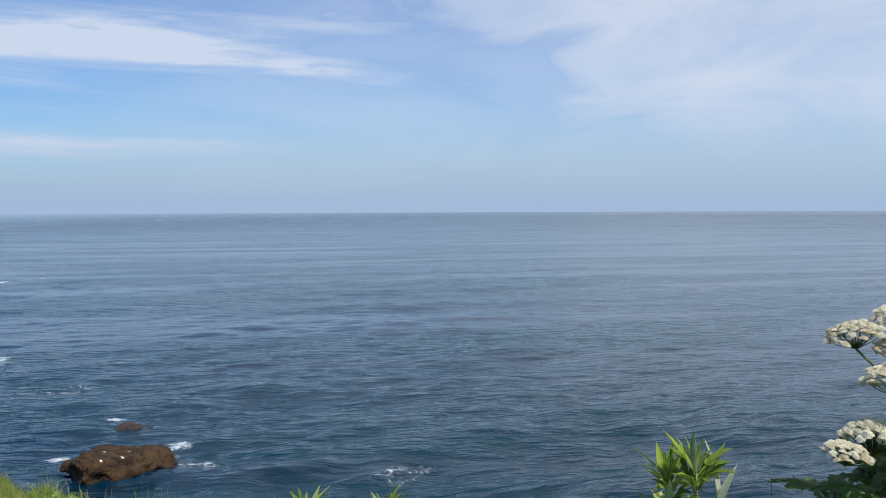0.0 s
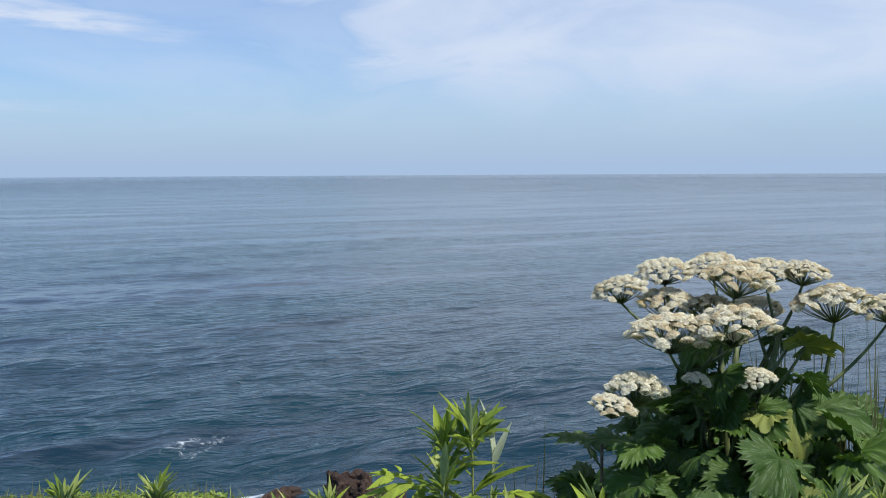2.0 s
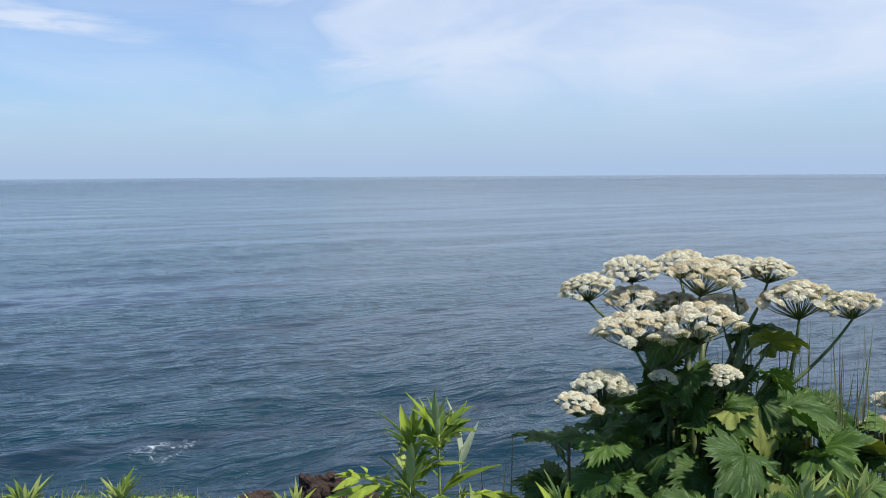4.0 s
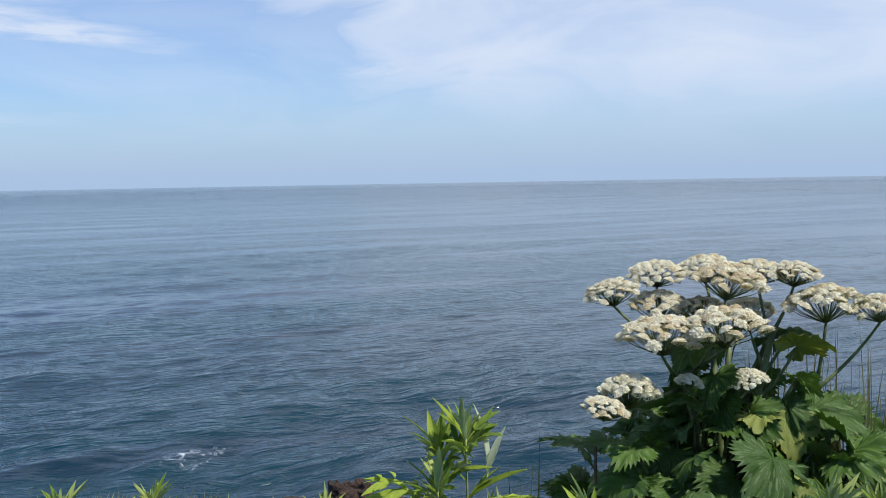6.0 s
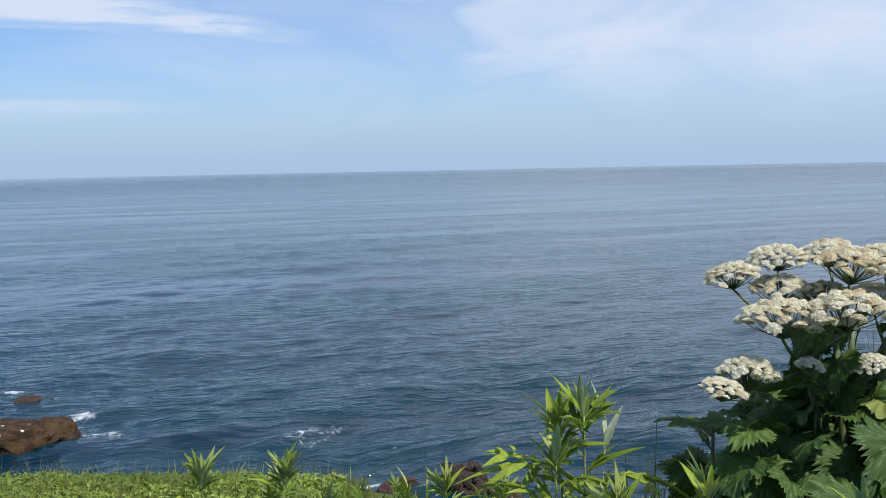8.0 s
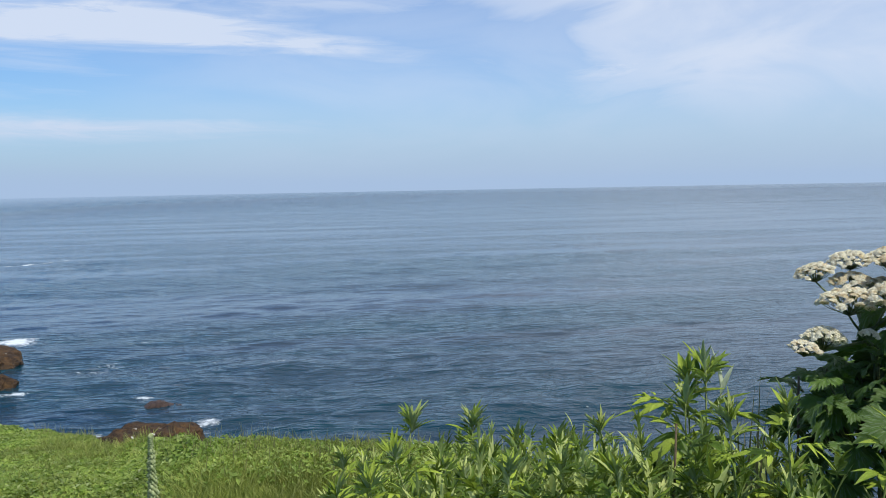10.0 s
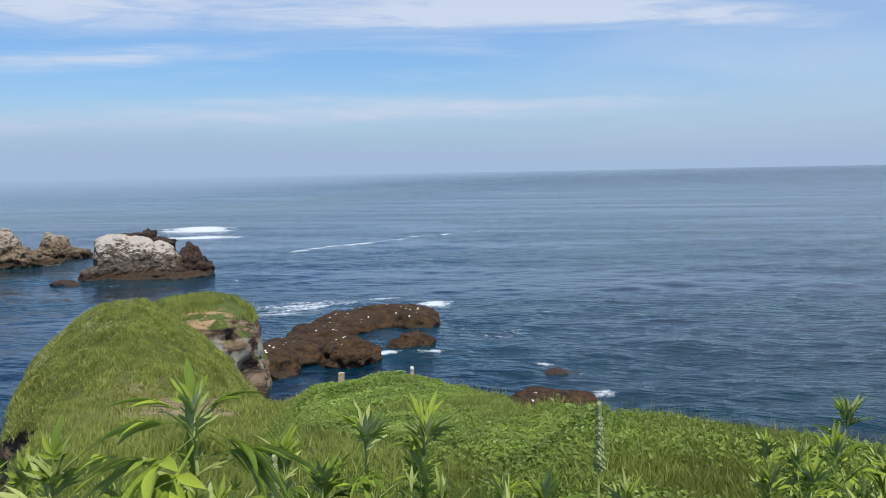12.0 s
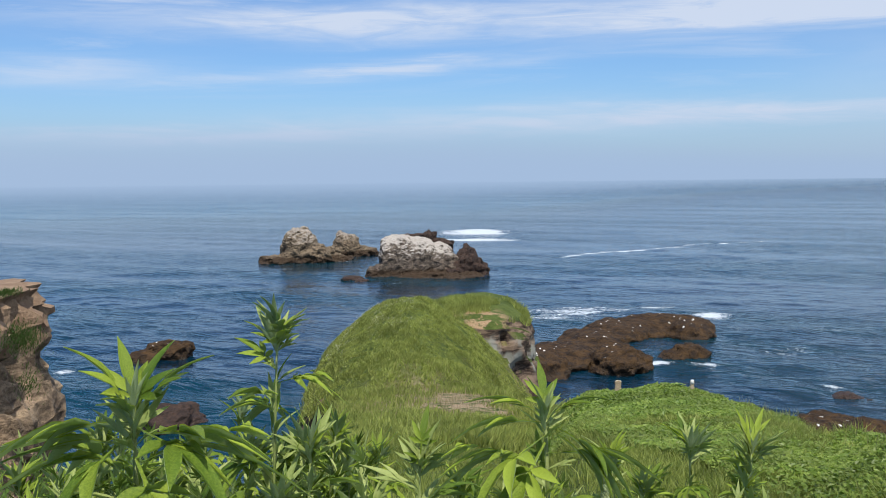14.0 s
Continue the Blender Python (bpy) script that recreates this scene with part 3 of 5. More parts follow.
# ---- rocks ----
def lump(verts, faces, centre, size, seed, flat=0.0, jag=0.28, sub=4, turn=0.0, square=2.0):
    """Adds one boulder, of half-sizes `size`, to a growing mesh; flat pares off its top."""
    bm = bmesh.new()
    bmesh.ops.create_icosphere(bm, subdivisions=sub, radius=1.0)
    base = len(verts)
    ct, st = math.cos(radians(turn)), math.sin(radians(turn))
    off = Vector((seed * 3.7, seed * 1.9, seed * 5.3))
    for v in bm.verts:
        d = v.co.normalized()
        q = d * 1.6 + off
        k = 1 + jag * noise.fractal(q, 0.8, 2.1, 6) + jag * 0.42 * noise.cell(d * 2.6 + off)
        k += jag * 0.25 * (noise.ridged_multi_fractal(q * 1.3, 0.9, 2.1, 4, 1.0, 2.0) - 1.0)
        p = d * k / (abs(d.x) ** square + abs(d.y) ** square + abs(d.z) ** square) ** (1 / square)
        if flat and p.z > 1 - flat:
            p.z = 1 - flat + (p.z - 1 + flat) * 0.25
        p = Vector((p.x * size[0], p.y * size[1], p.z * size[2]))
        verts.append(Vector((p.x * ct - p.y * st, p.x * st + p.y * ct, p.z)) + Vector(centre))
    bm.verts.index_update()
    for f in bm.faces:
        faces.append([base + v.index for v in f.verts])
    bm.free()


def fused_rock(name, mat, lumps, grain, rough, smooth):
    """One rock of several boulders grown together: azimuth, distance, height of the middle, half-sizes, seed, paring, jag."""
    verts, faces = [], []
    for az, r, z, sx, sy, sz, seed, flat, jag, *square in lumps:
        lump(verts, faces, at(az, r, z), (sx, sy, sz), seed, flat, jag, 5 if sx > 3 else 4, az, *square)
    raw = mesh_object("raw", verts, faces, [mat])
    fuse = raw.modifiers.new("fuse", "REMESH")
    fuse.mode, fuse.voxel_size = "VOXEL", grain
    bpy.context.view_layer.update()
    me = bpy.data.meshes.new_from_object(raw.evaluated_get(bpy.context.evaluated_depsgraph_get()))
    bpy.data.objects.remove(raw)
    co = [v.co.copy() for v in me.vertices]
    nor = [v.normal.copy() for v in me.vertices]
    for v, p, n in zip(me.vertices, co, nor):
        crack = noise.ridged_multi_fractal(Vector((p.x * 0.55, p.y * 0.55, p.z * 0.9)), 0.8, 2.2, 5, 1.0, 2.0)
        v.co = p + n * rough * (0.6 * noise.fractal(p * 0.9, 0.7, 2.1, 4) - 0.35 * max(0.0, crack - 1.1))
    me.name = name
    if not me.materials:
        me.materials.append(mat)
    me.polygons.foreach_set("use_smooth", np.full(len(me.polygons), smooth))
    return new(name, me)


def sea_rock(name, label, group, mat, lumps, grain=0.22, rough=0.35, smooth=False):
    return tagged(fused_rock(name, mat, lumps, grain, rough, smooth), label, "rock", group)


sea_rock("rock_islet", "tall sea stack whitened with droppings above brown weed", "sea stacks", M_STACK, [
    (2.85, 194, 2.6, 3.6, 6.0, 5.6, 1, 0.0, 0.07, 4.5), (1.75, 194, 2.2, 4.6, 6.0, 5.4, 2, 0.0, 0.07, 4.0), (0.55, 194, 1.5, 4.4, 5.5, 4.9, 40, 0.0, 0.08, 3.5),
    (-0.5, 194, 0.4, 4.0, 5.0, 4.0, 3, 0.1, 0.14), (0.6, 191, -0.6, 12.0, 6.0, 2.2, 5, 0.3, 0.2), (4.0, 190, -0.3, 2.8, 3.0, 3.0, 6, 0.0, 0.26)], 0.25, 0.42)
sea_rock("sea_rock", "dark jagged spur at the end of the white stack", "sea rocks", M_BLACK, [
    (-1.5, 193, 1.0, 2.8, 3.6, 4.9, 4, 0.0, 0.30), (-2.1, 192, 0.2, 2.4, 3.0, 3.2, 44, 0.0, 0.34), (-0.7, 191, 0.0, 3.0, 3.0, 3.0, 45, 0.0, 0.3)])
sea_rock("rock_islet", "grey-brown pointed sea stack with pale streaked crown", "sea stacks", M_PEAK, [
    (8.8, 232, 1.6, 4.4, 5.0, 6.4, 7, 0.0, 0.12, 3.0), (8.0, 231, 0.8, 5.6, 5.0, 3.8, 8, 0.1, 0.2), (10.2, 230, 0.0, 4.5, 4.0, 2.0, 9, 0.2, 0.3), (6.9, 232, 0.0, 4.5, 4.0, 2.2, 14, 0.2, 0.3)], 0.25, 0.5)
sea_rock("rock_islet", "small dark sea stack behind the taller ones", "sea stacks", M_PEAK, [
    (6.0, 246, 1.2, 4.0, 4.0, 5.0, 10, 0.0, 0.16), (5.3, 246, 0.4, 4.0, 3.0, 2.6, 11, 0.2, 0.3), (4.6, 248, 0.2, 2.6, 2.5, 2.0, 12, 0.2, 0.3)], 0.25, 0.5)
sea_rock("sea_rock", "jagged black rock behind the white stack", "sea rocks", M_BLACK, [
    (0.75, 262, 1.6, 2.4, 3.0, 4.0, 13, 0.0, 0.42), (1.9, 262, 2.2, 4.0, 3.0, 2.6, 15, 0.1, 0.4), (0.0, 262, 0.6, 3.0, 3.0, 2.4, 16, 0.0, 0.4)])
sea_rock("sea_rock", "low dark rock awash beside the stack", "sea rocks", M_BLACK, [(5.6, 187, -0.25, 2.4, 1.6, 1.0, 17, 0.2, 0.3), (5.0, 184, -0.3, 1.6, 1.2, 0.8, 18, 0.2, 0.3)])
reef = tagged(new("reef"), "long flat reef of brown weed-covered rock, white-spotted top", "rock", "reef rocks")
for ledge in (
        [(-13.4, 124, 0.0, 6.2, 5.0, 2.1, 20, 0.1, 0.12), (-15.0, 120, 0.0, 3.0, 4.2, 1.9, 21, 0.1, 0.14), (-12.0, 121, 0.0, 4.2, 5.4, 1.8, 22, 0.1, 0.14)],
        [(-10.6, 118, 0.0, 4.2, 7.0, 1.9, 29, 0.1, 0.14), (-9.2, 112, -0.1, 4.2, 7.0, 1.7, 23, 0.1, 0.14)],
        [(-7.4, 103, -0.1, 4.2, 6.5, 1.6, 24, 0.1, 0.18), (-5.4, 95, 0.0, 3.6, 5.0, 2.4, 25, 0.1, 0.26)]):
    fused_rock("ledge", M_REEF, ledge, 0.25, 0.22, False).parent = reef
sea_rock("reef_boulder", "rounded brown weed-covered boulder beside the reef", "reef rocks", M_REEF, [(-10.7, 99, 0.1, 3.3, 4.0, 2.1, 26, 0.1, 0.18)])
sea_rock("reef_boulder", "low brown weed-covered islet awash at the reef", "reef rocks", M_REEF, [(-15.0, 105, 0.0, 2.2, 2.4, 1.6, 27, 0.1, 0.24), (-14.0, 104, -0.2, 1.7, 2.0, 1.2, 28, 0.1, 0.28)])
sea_rock("shore_rock", "flat reddish-brown rock at the foot of the cliff", "shore rocks", M_REEF, [
    (-23.0, 75, 0.3, 3.2, 3.4, 1.7, 30, 0.3, 0.26), (-24.6, 76, 0.2, 2.4, 2.6, 1.3, 31, 0.2, 0.3)])
sea_rock("shore_rock", "dark rock barely awash off the cliff", "shore rocks", M_BLACK, [(-23.8, 90, -0.75, 2.2, 1.6, 1.1, 32, 0.1, 0.24)])
sea_rock("shore_rock", "broken dark brown boulders at the foot of the cliff", "shore rocks", M_BLACK, [
    (-45.4, 55.5, 0.0, 1.7, 1.7, 1.25, 33, 0.1, 0.26), (-48.5, 56.0, 0.35, 0.95, 1.2, 1.55, 34, 0.0, 0.34), (-49.6, 56.0, 0.1, 1.4, 1.5, 1.35, 43, 0.0, 0.34),
    (-51.4, 55.5, -0.1, 1.6, 1.5, 1.0, 35, 0.1, 0.34)], 0.12)
sea_rock("shore_rock", "low wet brown ledge washed by foam", "shore rocks", M_BLACK, [(-41.9, 56, -0.2, 1.9, 1.2, 0.7, 36, 0.2, 0.3)])
sea_rock("shore_rock", "brown weed-covered rock in the cove", "shore rocks", M_REEF, [(16.8, 111, 0.2, 2.6, 2.6, 1.7, 37, 0.1, 0.26), (18.2, 109, -0.1, 2.0, 2.2, 1.2, 38, 0.2, 0.28)])
sea_rock("shore_rock", "dark wet rock low in the cove", "shore rocks", M_BLACK, [(16.8, 80, 0.0, 2.6, 2.4, 1.4, 39, 0.1, 0.3)])


def build_side_cliff():
    """The brown cliff of the next headland: thin ledges under an overhanging dry cap, broken rock below."""
    verts, cols = [], 150
    c = at(32.9, 27.0)
    rows = 110
    for i in range(rows):
        h = 17.0 * (1 - i / (rows - 1)) ** 1.1 - 0.6 * (i == rows - 1)
        for j in range(cols):
            th = 2 * math.pi * j / cols
            k = (abs(math.cos(th) / 3.5) ** 3 + abs(math.sin(th) / 6.0) ** 3) ** (-1 / 3)
            x, y = math.cos(th) * k, math.sin(th) * k
            grow = 0.07 * (17 - h) + 0.9 * step(11.4, 9.6, h) + 1.8 * step(7, 0, h)
            q = Vector((x * 0.5, y * 0.5, h * 0.5))
            grow += 0.35 * noise.fractal(q, 0.7, 2.2, 6)
            grow += 0.40 * (noise.cell(Vector((x * 1.1, y * 1.1, h * 0.55))) - 0.5) + 0.22 * (noise.cell(Vector((x * 2.6 + 7, y * 2.6, h * 1.5))) - 0.5)
            ledge = 0.24 * noise.cell(Vector((x * 0.35, y * 0.35, h * 2.6 + 0.3 * noise.noise(q * 1.5)))) * step(14.6, 15.2, h)
            grow -= 0.35 * step(15.6, 15.2, h) * step(13.6, 14.4, h)
            verts.append(Vector((c.x + (k + grow + ledge) * math.cos(th), c.y + (k + grow + ledge) * math.sin(th), h + 0.12 * noise.noise(q * 3))))
    faces = [tuple(reversed(f)) for f in grid_faces(rows, cols, True)]
    top = len(verts)
    verts.append(Vector((c.x, c.y, 17.2)))
    faces += [(j, (j + 1) % cols, top) for j in range(cols)]
    fm = [1 if min(verts[k].z for k in f) > 15.3 else 0 for f in faces]
    ob = mesh_object("cliff", verts, faces, [M_CLIFF, M_TOPSOIL], face_mats=fm, smooth=False)
    return tagged(ob, "layered brown rock cliff with an overhanging earthy cap", "cliff", kind="structure")


build_side_cliff()


# ---- grass and ground cover ----
def blades(name, label, roots, ups, lengths, widths, mat, bend=0.5, seed=1, kind_name="grass"):
    """One mesh of many bent blades: four-sided below, pointed above."""
    rng = np.random.default_rng(seed)
    n = len(roots)
    roots = np.asarray(roots)
    th = rng.uniform(0, 2 * math.pi, n)
    side = np.stack([np.cos(th), np.sin(th), np.zeros(n)], 1) * (np.asarray(widths) / 2)[:, None]
    ph = rng.uniform(0, 2 * math.pi, n)
    lean = np.stack([np.cos(ph), np.sin(ph), np.zeros(n)], 1) * (rng.uniform(0.1, 1.0, n) * bend)[:, None]
    L = np.asarray(lengths)[:, None]
    upv = np.asarray(ups)
    mid = roots + L * (0.55 * upv + 0.25 * lean)
    tip = roots + L * (0.92 * upv + 0.8 * lean)
    V = np.stack([roots - side, roots + side, mid + side * 0.8, mid - side * 0.8, tip], 1).reshape(-1, 3)
    b = (np.arange(n) * 5)[:, None]
    quads = b + np.array([[0, 1, 2, 3]])
    tris = b + np.array([[3, 2, 4]])
    me = bpy.data.meshes.new(name)
    me.vertices.add(len(V))
    me.vertices.foreach_set("co", V.astype(np.float32).ravel())
    loops = np.concatenate([quads, tris], 1).ravel()
    me.loops.add(len(loops))
    me.loops.foreach_set("vertex_index", loops.astype(np.int32))
    me.polygons.add(2 * n)
    starts = (np.arange(n) * 7)[:, None] + np.array([[0, 4]])
    me.polygons.foreach_set("loop_start", starts.ravel().astype(np.int32))
    me.materials.append(mat)
    me.update(calc_edges=True)
    me.validate()
    return tagged(new(name, me), label, kind_name, kind="stuff")


def worn_path(x, y):
    """How bare the trodden hollow before the knoll is at a place, 0 to 1."""
    c = at(-0.6, 23.5)
    return 2.2 * math.exp(-((x - c.x) / 2.5) ** 2 - ((y - c.y) / 5.0) ** 2) * (0.60 + 0.6 * noise.noise(Vector((x * 1.1, y * 1.1, 0.5))))


def scatter_turf(count, seed, amin, amax, rmin, inset=0.02, power=1.4):
    """Places on the turf between two directions, thicker near the lookout."""
    rng = np.random.default_rng(seed)
    out = []
    while len(out) < count:
        a = rng.uniform(amin, amax)
        e = edge_radius(a)
        r = rmin + (e - rmin - inset) * rng.uniform() ** (1 / power)
        if rng.uniform() > (e / 16.0) and e < 16:
            continue
        out.append((a, r))
    return out


def build_turf_grass():
    rng = np.random.default_rng(11)
    pts = scatter_turf(100000, 5, -47, 8.2, 3.4)
    for a, r in scatter_turf(7000, 6, -47, 8.2, 3.6):
        pts += [(a + rng.normal(0, 1.6) / r, r + rng.normal(0, 0.03), 1.35) for _ in range(11)]
    roots, length, width = [], [], []
    for a, r, *tall in pts:
        p = at(a, r)
        if r > 12 and rng.uniform() < worn_path(p.x, p.y):
            continue
        k = noise.noise(Vector((p.x * 0.8, p.y * 0.8, 2.2)))
        roots.append((p.x, p.y, turf_height(a, r) - 0.01))
        length.append((0.042 + 0.0032 * r) * (1.0 + 0.6 * k) * rng.uniform(0.6, 1.4) * (tall[0] if tall else 1.0))
        width.append(0.0032 + 0.0006 * r)
    ups = np.tile([0.0, 0.0, 1.0], (len(roots), 1))
    blades("turf_grass", "short bright green grass covering the clifftop slope", roots, ups, length, width, M_BLADE, 1.1, 2)


def build_knoll_grass():
    rng = np.random.default_rng(12)
    roots, length, width = [], [], []
    while len(roots) < 120000:
        cu, cv = rng.uniform(-4.7, 4.9), rng.uniform(-10.8, 3.0)
        f = math.hypot(cu, cv) / knoll_rim(math.atan2(cv, cu))
        if f > 1:
            continue
        tall = rng.uniform(0.06, 0.17) * (1 + 0.9 * noise.noise(Vector((cu * 0.8, cv * 0.8, 3.3))))
        for _ in range(16):
            u, v = cu + rng.normal(0, 0.11), cv + rng.normal(0, 0.11)
            p = knoll_point(u, v, knoll_top(u, v) - 0.3 * step(0.9, 1.0, f) - 0.03)
            if rng.uniform() < worn_path(p.x, p.y):
                continue
            roots.append(tuple(p))
            length.append(tall * rng.uniform(0.6, 1.15))
            width.append(rng.uniform(0.016, 0.036))
    # a fringe of longer grass on the bluff
    for k in range(9000):
        u, v = rng.uniform(-2.5, 2.5), rng.uniform(-3.2, 1.5)
        k = noise.noise(Vector((u * 0.9, v * 0.9, 5.5)))
        if (abs(u) / 2.5) ** 3 + (abs(v) / 3.5) ** 3 > 1 or k < -0.12:
            continue
        roots.append(tuple(knoll_point(u, v, bluff_top(u, v) - 0.03, BLUFF_AZ, BLUFF_R)))
        length.append(rng.uniform(0.15, 0.42))
        width.append(rng.uniform(0.014, 0.028))
    ups = np.tile([0.12, -0.05, 1.0], (len(roots), 1))
    blades("knoll_grass", "tufted windblown green grass on the knoll", roots, ups, length, width, M_BLADE, 1.3, 3)


def build_saddle_grass():
    rng = np.random.default_rng(13)
    roots, length, width = [], [], []
    while len(roots) < 26000:
        a = rng.uniform(-9, 7)
        e = edge_radius(a)
        r = rng.uniform(13, 29)
        p = at(a, r)
        if r > e or rng.uniform() < worn_path(p.x, p.y):
            continue
        roots.append((p.x, p.y, turf_height(a, r) - 0.02))
        length.append(rng.uniform(0.10, 0.28))
        width.append(rng.uniform(0.016, 0.034))
    ups = np.tile([0.1, 0.0, 1.0], (len(roots), 1))
    blades("saddle_grass", "rough grass in the hollow before the knoll", roots, ups, length, width, M_BLADE, 0.7, 4)


def build_creepers():
    """Low broad-leaved plants that cover the hump by the stakes."""
    rng = np.random.default_rng(21)
    verts, faces = [], []
    while len(faces) < 250000:
        a = rng.uniform(-46, -5)
        e = edge_radius(a)
        r = rng.uniform(0.45, 1.0) * e
        if r < 4 or r > 17.5 or rng.uniform() > min(1.0, r * r / 120 + 0.15):
            continue
        p = at(a, r)
        k = noise.noise(Vector((p.x * 0.7, p.y * 0.7, 9.0)))
        hump = math.exp(-((a + 12) / 6) ** 2) * step(9, 13, r)
        if k + 0.9 * hump < rng.uniform(-0.45, 0.35):
            continue
        z = turf_height(a, r) + rng.uniform(0.02, 0.07 + 0.16 * hump) + 0.10 * hump * max(0.0, noise.noise(Vector((p.x * 1.7, p.y * 1.7, 4.0))))
        s = (0.008 + 0.0013 * r) * rng.uniform(0.7, 1.5)
        n = Vector((rng.normal(0, 0.45), rng.normal(0, 0.45) - 0.1, 1)).normalized()
        t = n.orthogonal().normalized()
        t.rotate(Matrix.Rotation(rng.uniform(0, 6.28), 3, n))
        b = n.cross(t)
        c = Vector((p.x, p.y, z))
        i = len(verts)
        verts += [c - t * s, c + b * s * 0.6 + n * s * 0.15, c + t * s - n * s * 0.3, c - b * s * 0.6 + n * s * 0.15]
        faces += [(i, i + 1, i + 2), (i, i + 2, i + 3)]
    ob = mesh_object("creeping_plants", verts, faces, [M_CREEP], smooth=False)
    return tagged(ob, "low broad-leaved green creepers matted over the turf", "ground cover", kind="stuff")


def build_edge_stalks():
    """Thin seeding stalks along the cliff edge."""
    rng = np.random.default_rng(31)
    roots, length, width = [], [], []
    for k in range(900):
        a = rng.uniform(-46, -13)
        e = edge_radius(a)
        r = e - abs(rng.normal(0, 0.35))
        p = at(a, r)
        roots.append((p.x, p.y, turf_height(a, r)))
        length.append(rng.uniform(0.06, 0.17) * (0.7 + e / 14))
        width.append(0.0016 + 0.0003 * e)
    ups = np.tile([0.05, 0.0, 1.0], (len(roots), 1))
    blades("seed_stalks", "thin pale seeding grass stalks along the cliff edge", roots, ups, length, width, M_STRAW, 0.35, 6)


def build_cliff_tufts():
    """Dark tussocks on the face and the rim of the side cliff."""
    rng = np.random.default_rng(51)
    roots, length, width = [], [], []
    for az, r, z, sx, sz, n in ((24.7, 23.7, 16.35, 0.40, 0.36, 1100), (25.4, 24.6, 17.35, 0.24, 0.08, 450), (24.5, 23.5, 15.3, 0.26, 0.4, 260)):
        c = at(az, r, z)
        for _ in range(n):
            roots.append((c.x + rng.normal(0, sx * 0.5), c.y + rng.normal(0, 0.25), c.z + rng.normal(0, sz * 0.5)))
            length.append(rng.uniform(0.07, 0.17))
            width.append(0.018)
    ups = np.tile([0.35, -0.35, 0.8], (len(roots), 1))
    blades("cliff_tussock", "dark green tussocks growing on the cliff face", roots, ups, length, width, M_TUSSOCK, 1.2, 8)


build_cliff_tufts()
build_turf_grass()
build_knoll_grass()
build_saddle_grass()
build_creepers()
build_edge_stalks()


def build_knoll_flowers():
    """White flower heads scattered over the seaward brow of the knoll, as little five-sided cones."""
    rng = np.random.default_rng(61)
    verts, faces = [], []
    while len(faces) < 5 * 650:
        u, v = rng.normal(-1.9, 1.1), rng.normal(-1.6, 1.6)
        if noise.noise(Vector((u * 1.2, v * 1.2, 7.7))) < 0.05 or u < -3.6 or v > 2.5:
            continue
        c = knoll_point(u, v, knoll_top(u, v) + rng.uniform(0.05, 0.16))
        s = rng.uniform(0.010, 0.020)
        b = len(verts)
        verts.append(c)
        verts += [c + Vector((math.cos(k * 1.2566) * s, math.sin(k * 1.2566) * s - 0.3 * s, s * 0.5)) for k in range(5)]
        faces += [(b, b + 1 + k, b + 1 + (k + 1) % 5) for k in range(5)]
    tagged(mesh_object("knoll_flowers", verts, faces, [M_FLORET], smooth=False), "small white flowers dotting the knoll's brow", "flowers", kind="stuff")


build_knoll_flowers()


def build_dry_grass():
    """Thin bleached grass left on the bare patch at the knoll's foot."""
    rng = np.random.default_rng(62)
    roots, length, width = [], [], []
    for k in range(5200):
        a, r = rng.normal(1.9, 3.6), rng.uniform(16.5, 30.0)
        if worn_path(at(a, r).x, at(a, r).y) < 0.25:
            continue
        p = at(a, r)
        c = at(KNOLL_AZ, KNOLL_R)
        s, q = math.sin(radians(KNOLL_AZ)), math.cos(radians(KNOLL_AZ))
        u, v = (p.x - c.x) * q + (p.y - c.y) * s, -(p.x - c.x) * s + (p.y - c.y) * q
        z = max(turf_height(a, r) if r < edge_radius(a) else 0.0, knoll_top(u, v) if v > -10.3 else 0.0)
        roots.append((p.x, p.y, z - 0.02))
        length.append(rng.uniform(0.08, 0.22))
        width.append(rng.uniform(0.008, 0.016))
    ups = np.tile([0.1, 0.0, 1.0], (len(roots), 1))
    blades("dry_grass", "thin bleached grass on a bare patch of soil", roots, ups, length, width, M_BLEACHED, 1.0, 5)


build_dry_grass()


# ---- stakes ----
def tube(points, radii, sides=7):
    """Vertices and faces of a tapering tube along points."""
    verts, faces = [], []
    n = len(points)
    for i, p in enumerate(points):
        p = Vector(p)
        d = (Vector(points[min(i + 1, n - 1)]) - Vector(points[max(i - 1, 0)])).normalized()
        a = d.orthogonal().normalized() if abs(d.z) < 0.9 else Vector((1, 0, 0)).cross(d).normalized()
        b = d.cross(a)
        for j in range(sides):
            th = 2 * math.pi * j / sides
            verts.append(p + (a * math.cos(th) + b * math.sin(th)) * radii[i])
    faces = grid_faces(n, sides, True)
    faces.append(tuple(range(sides))[::-1])
    faces.append(tuple(range((n - 1) * sides, n * sides)))
    return verts, faces


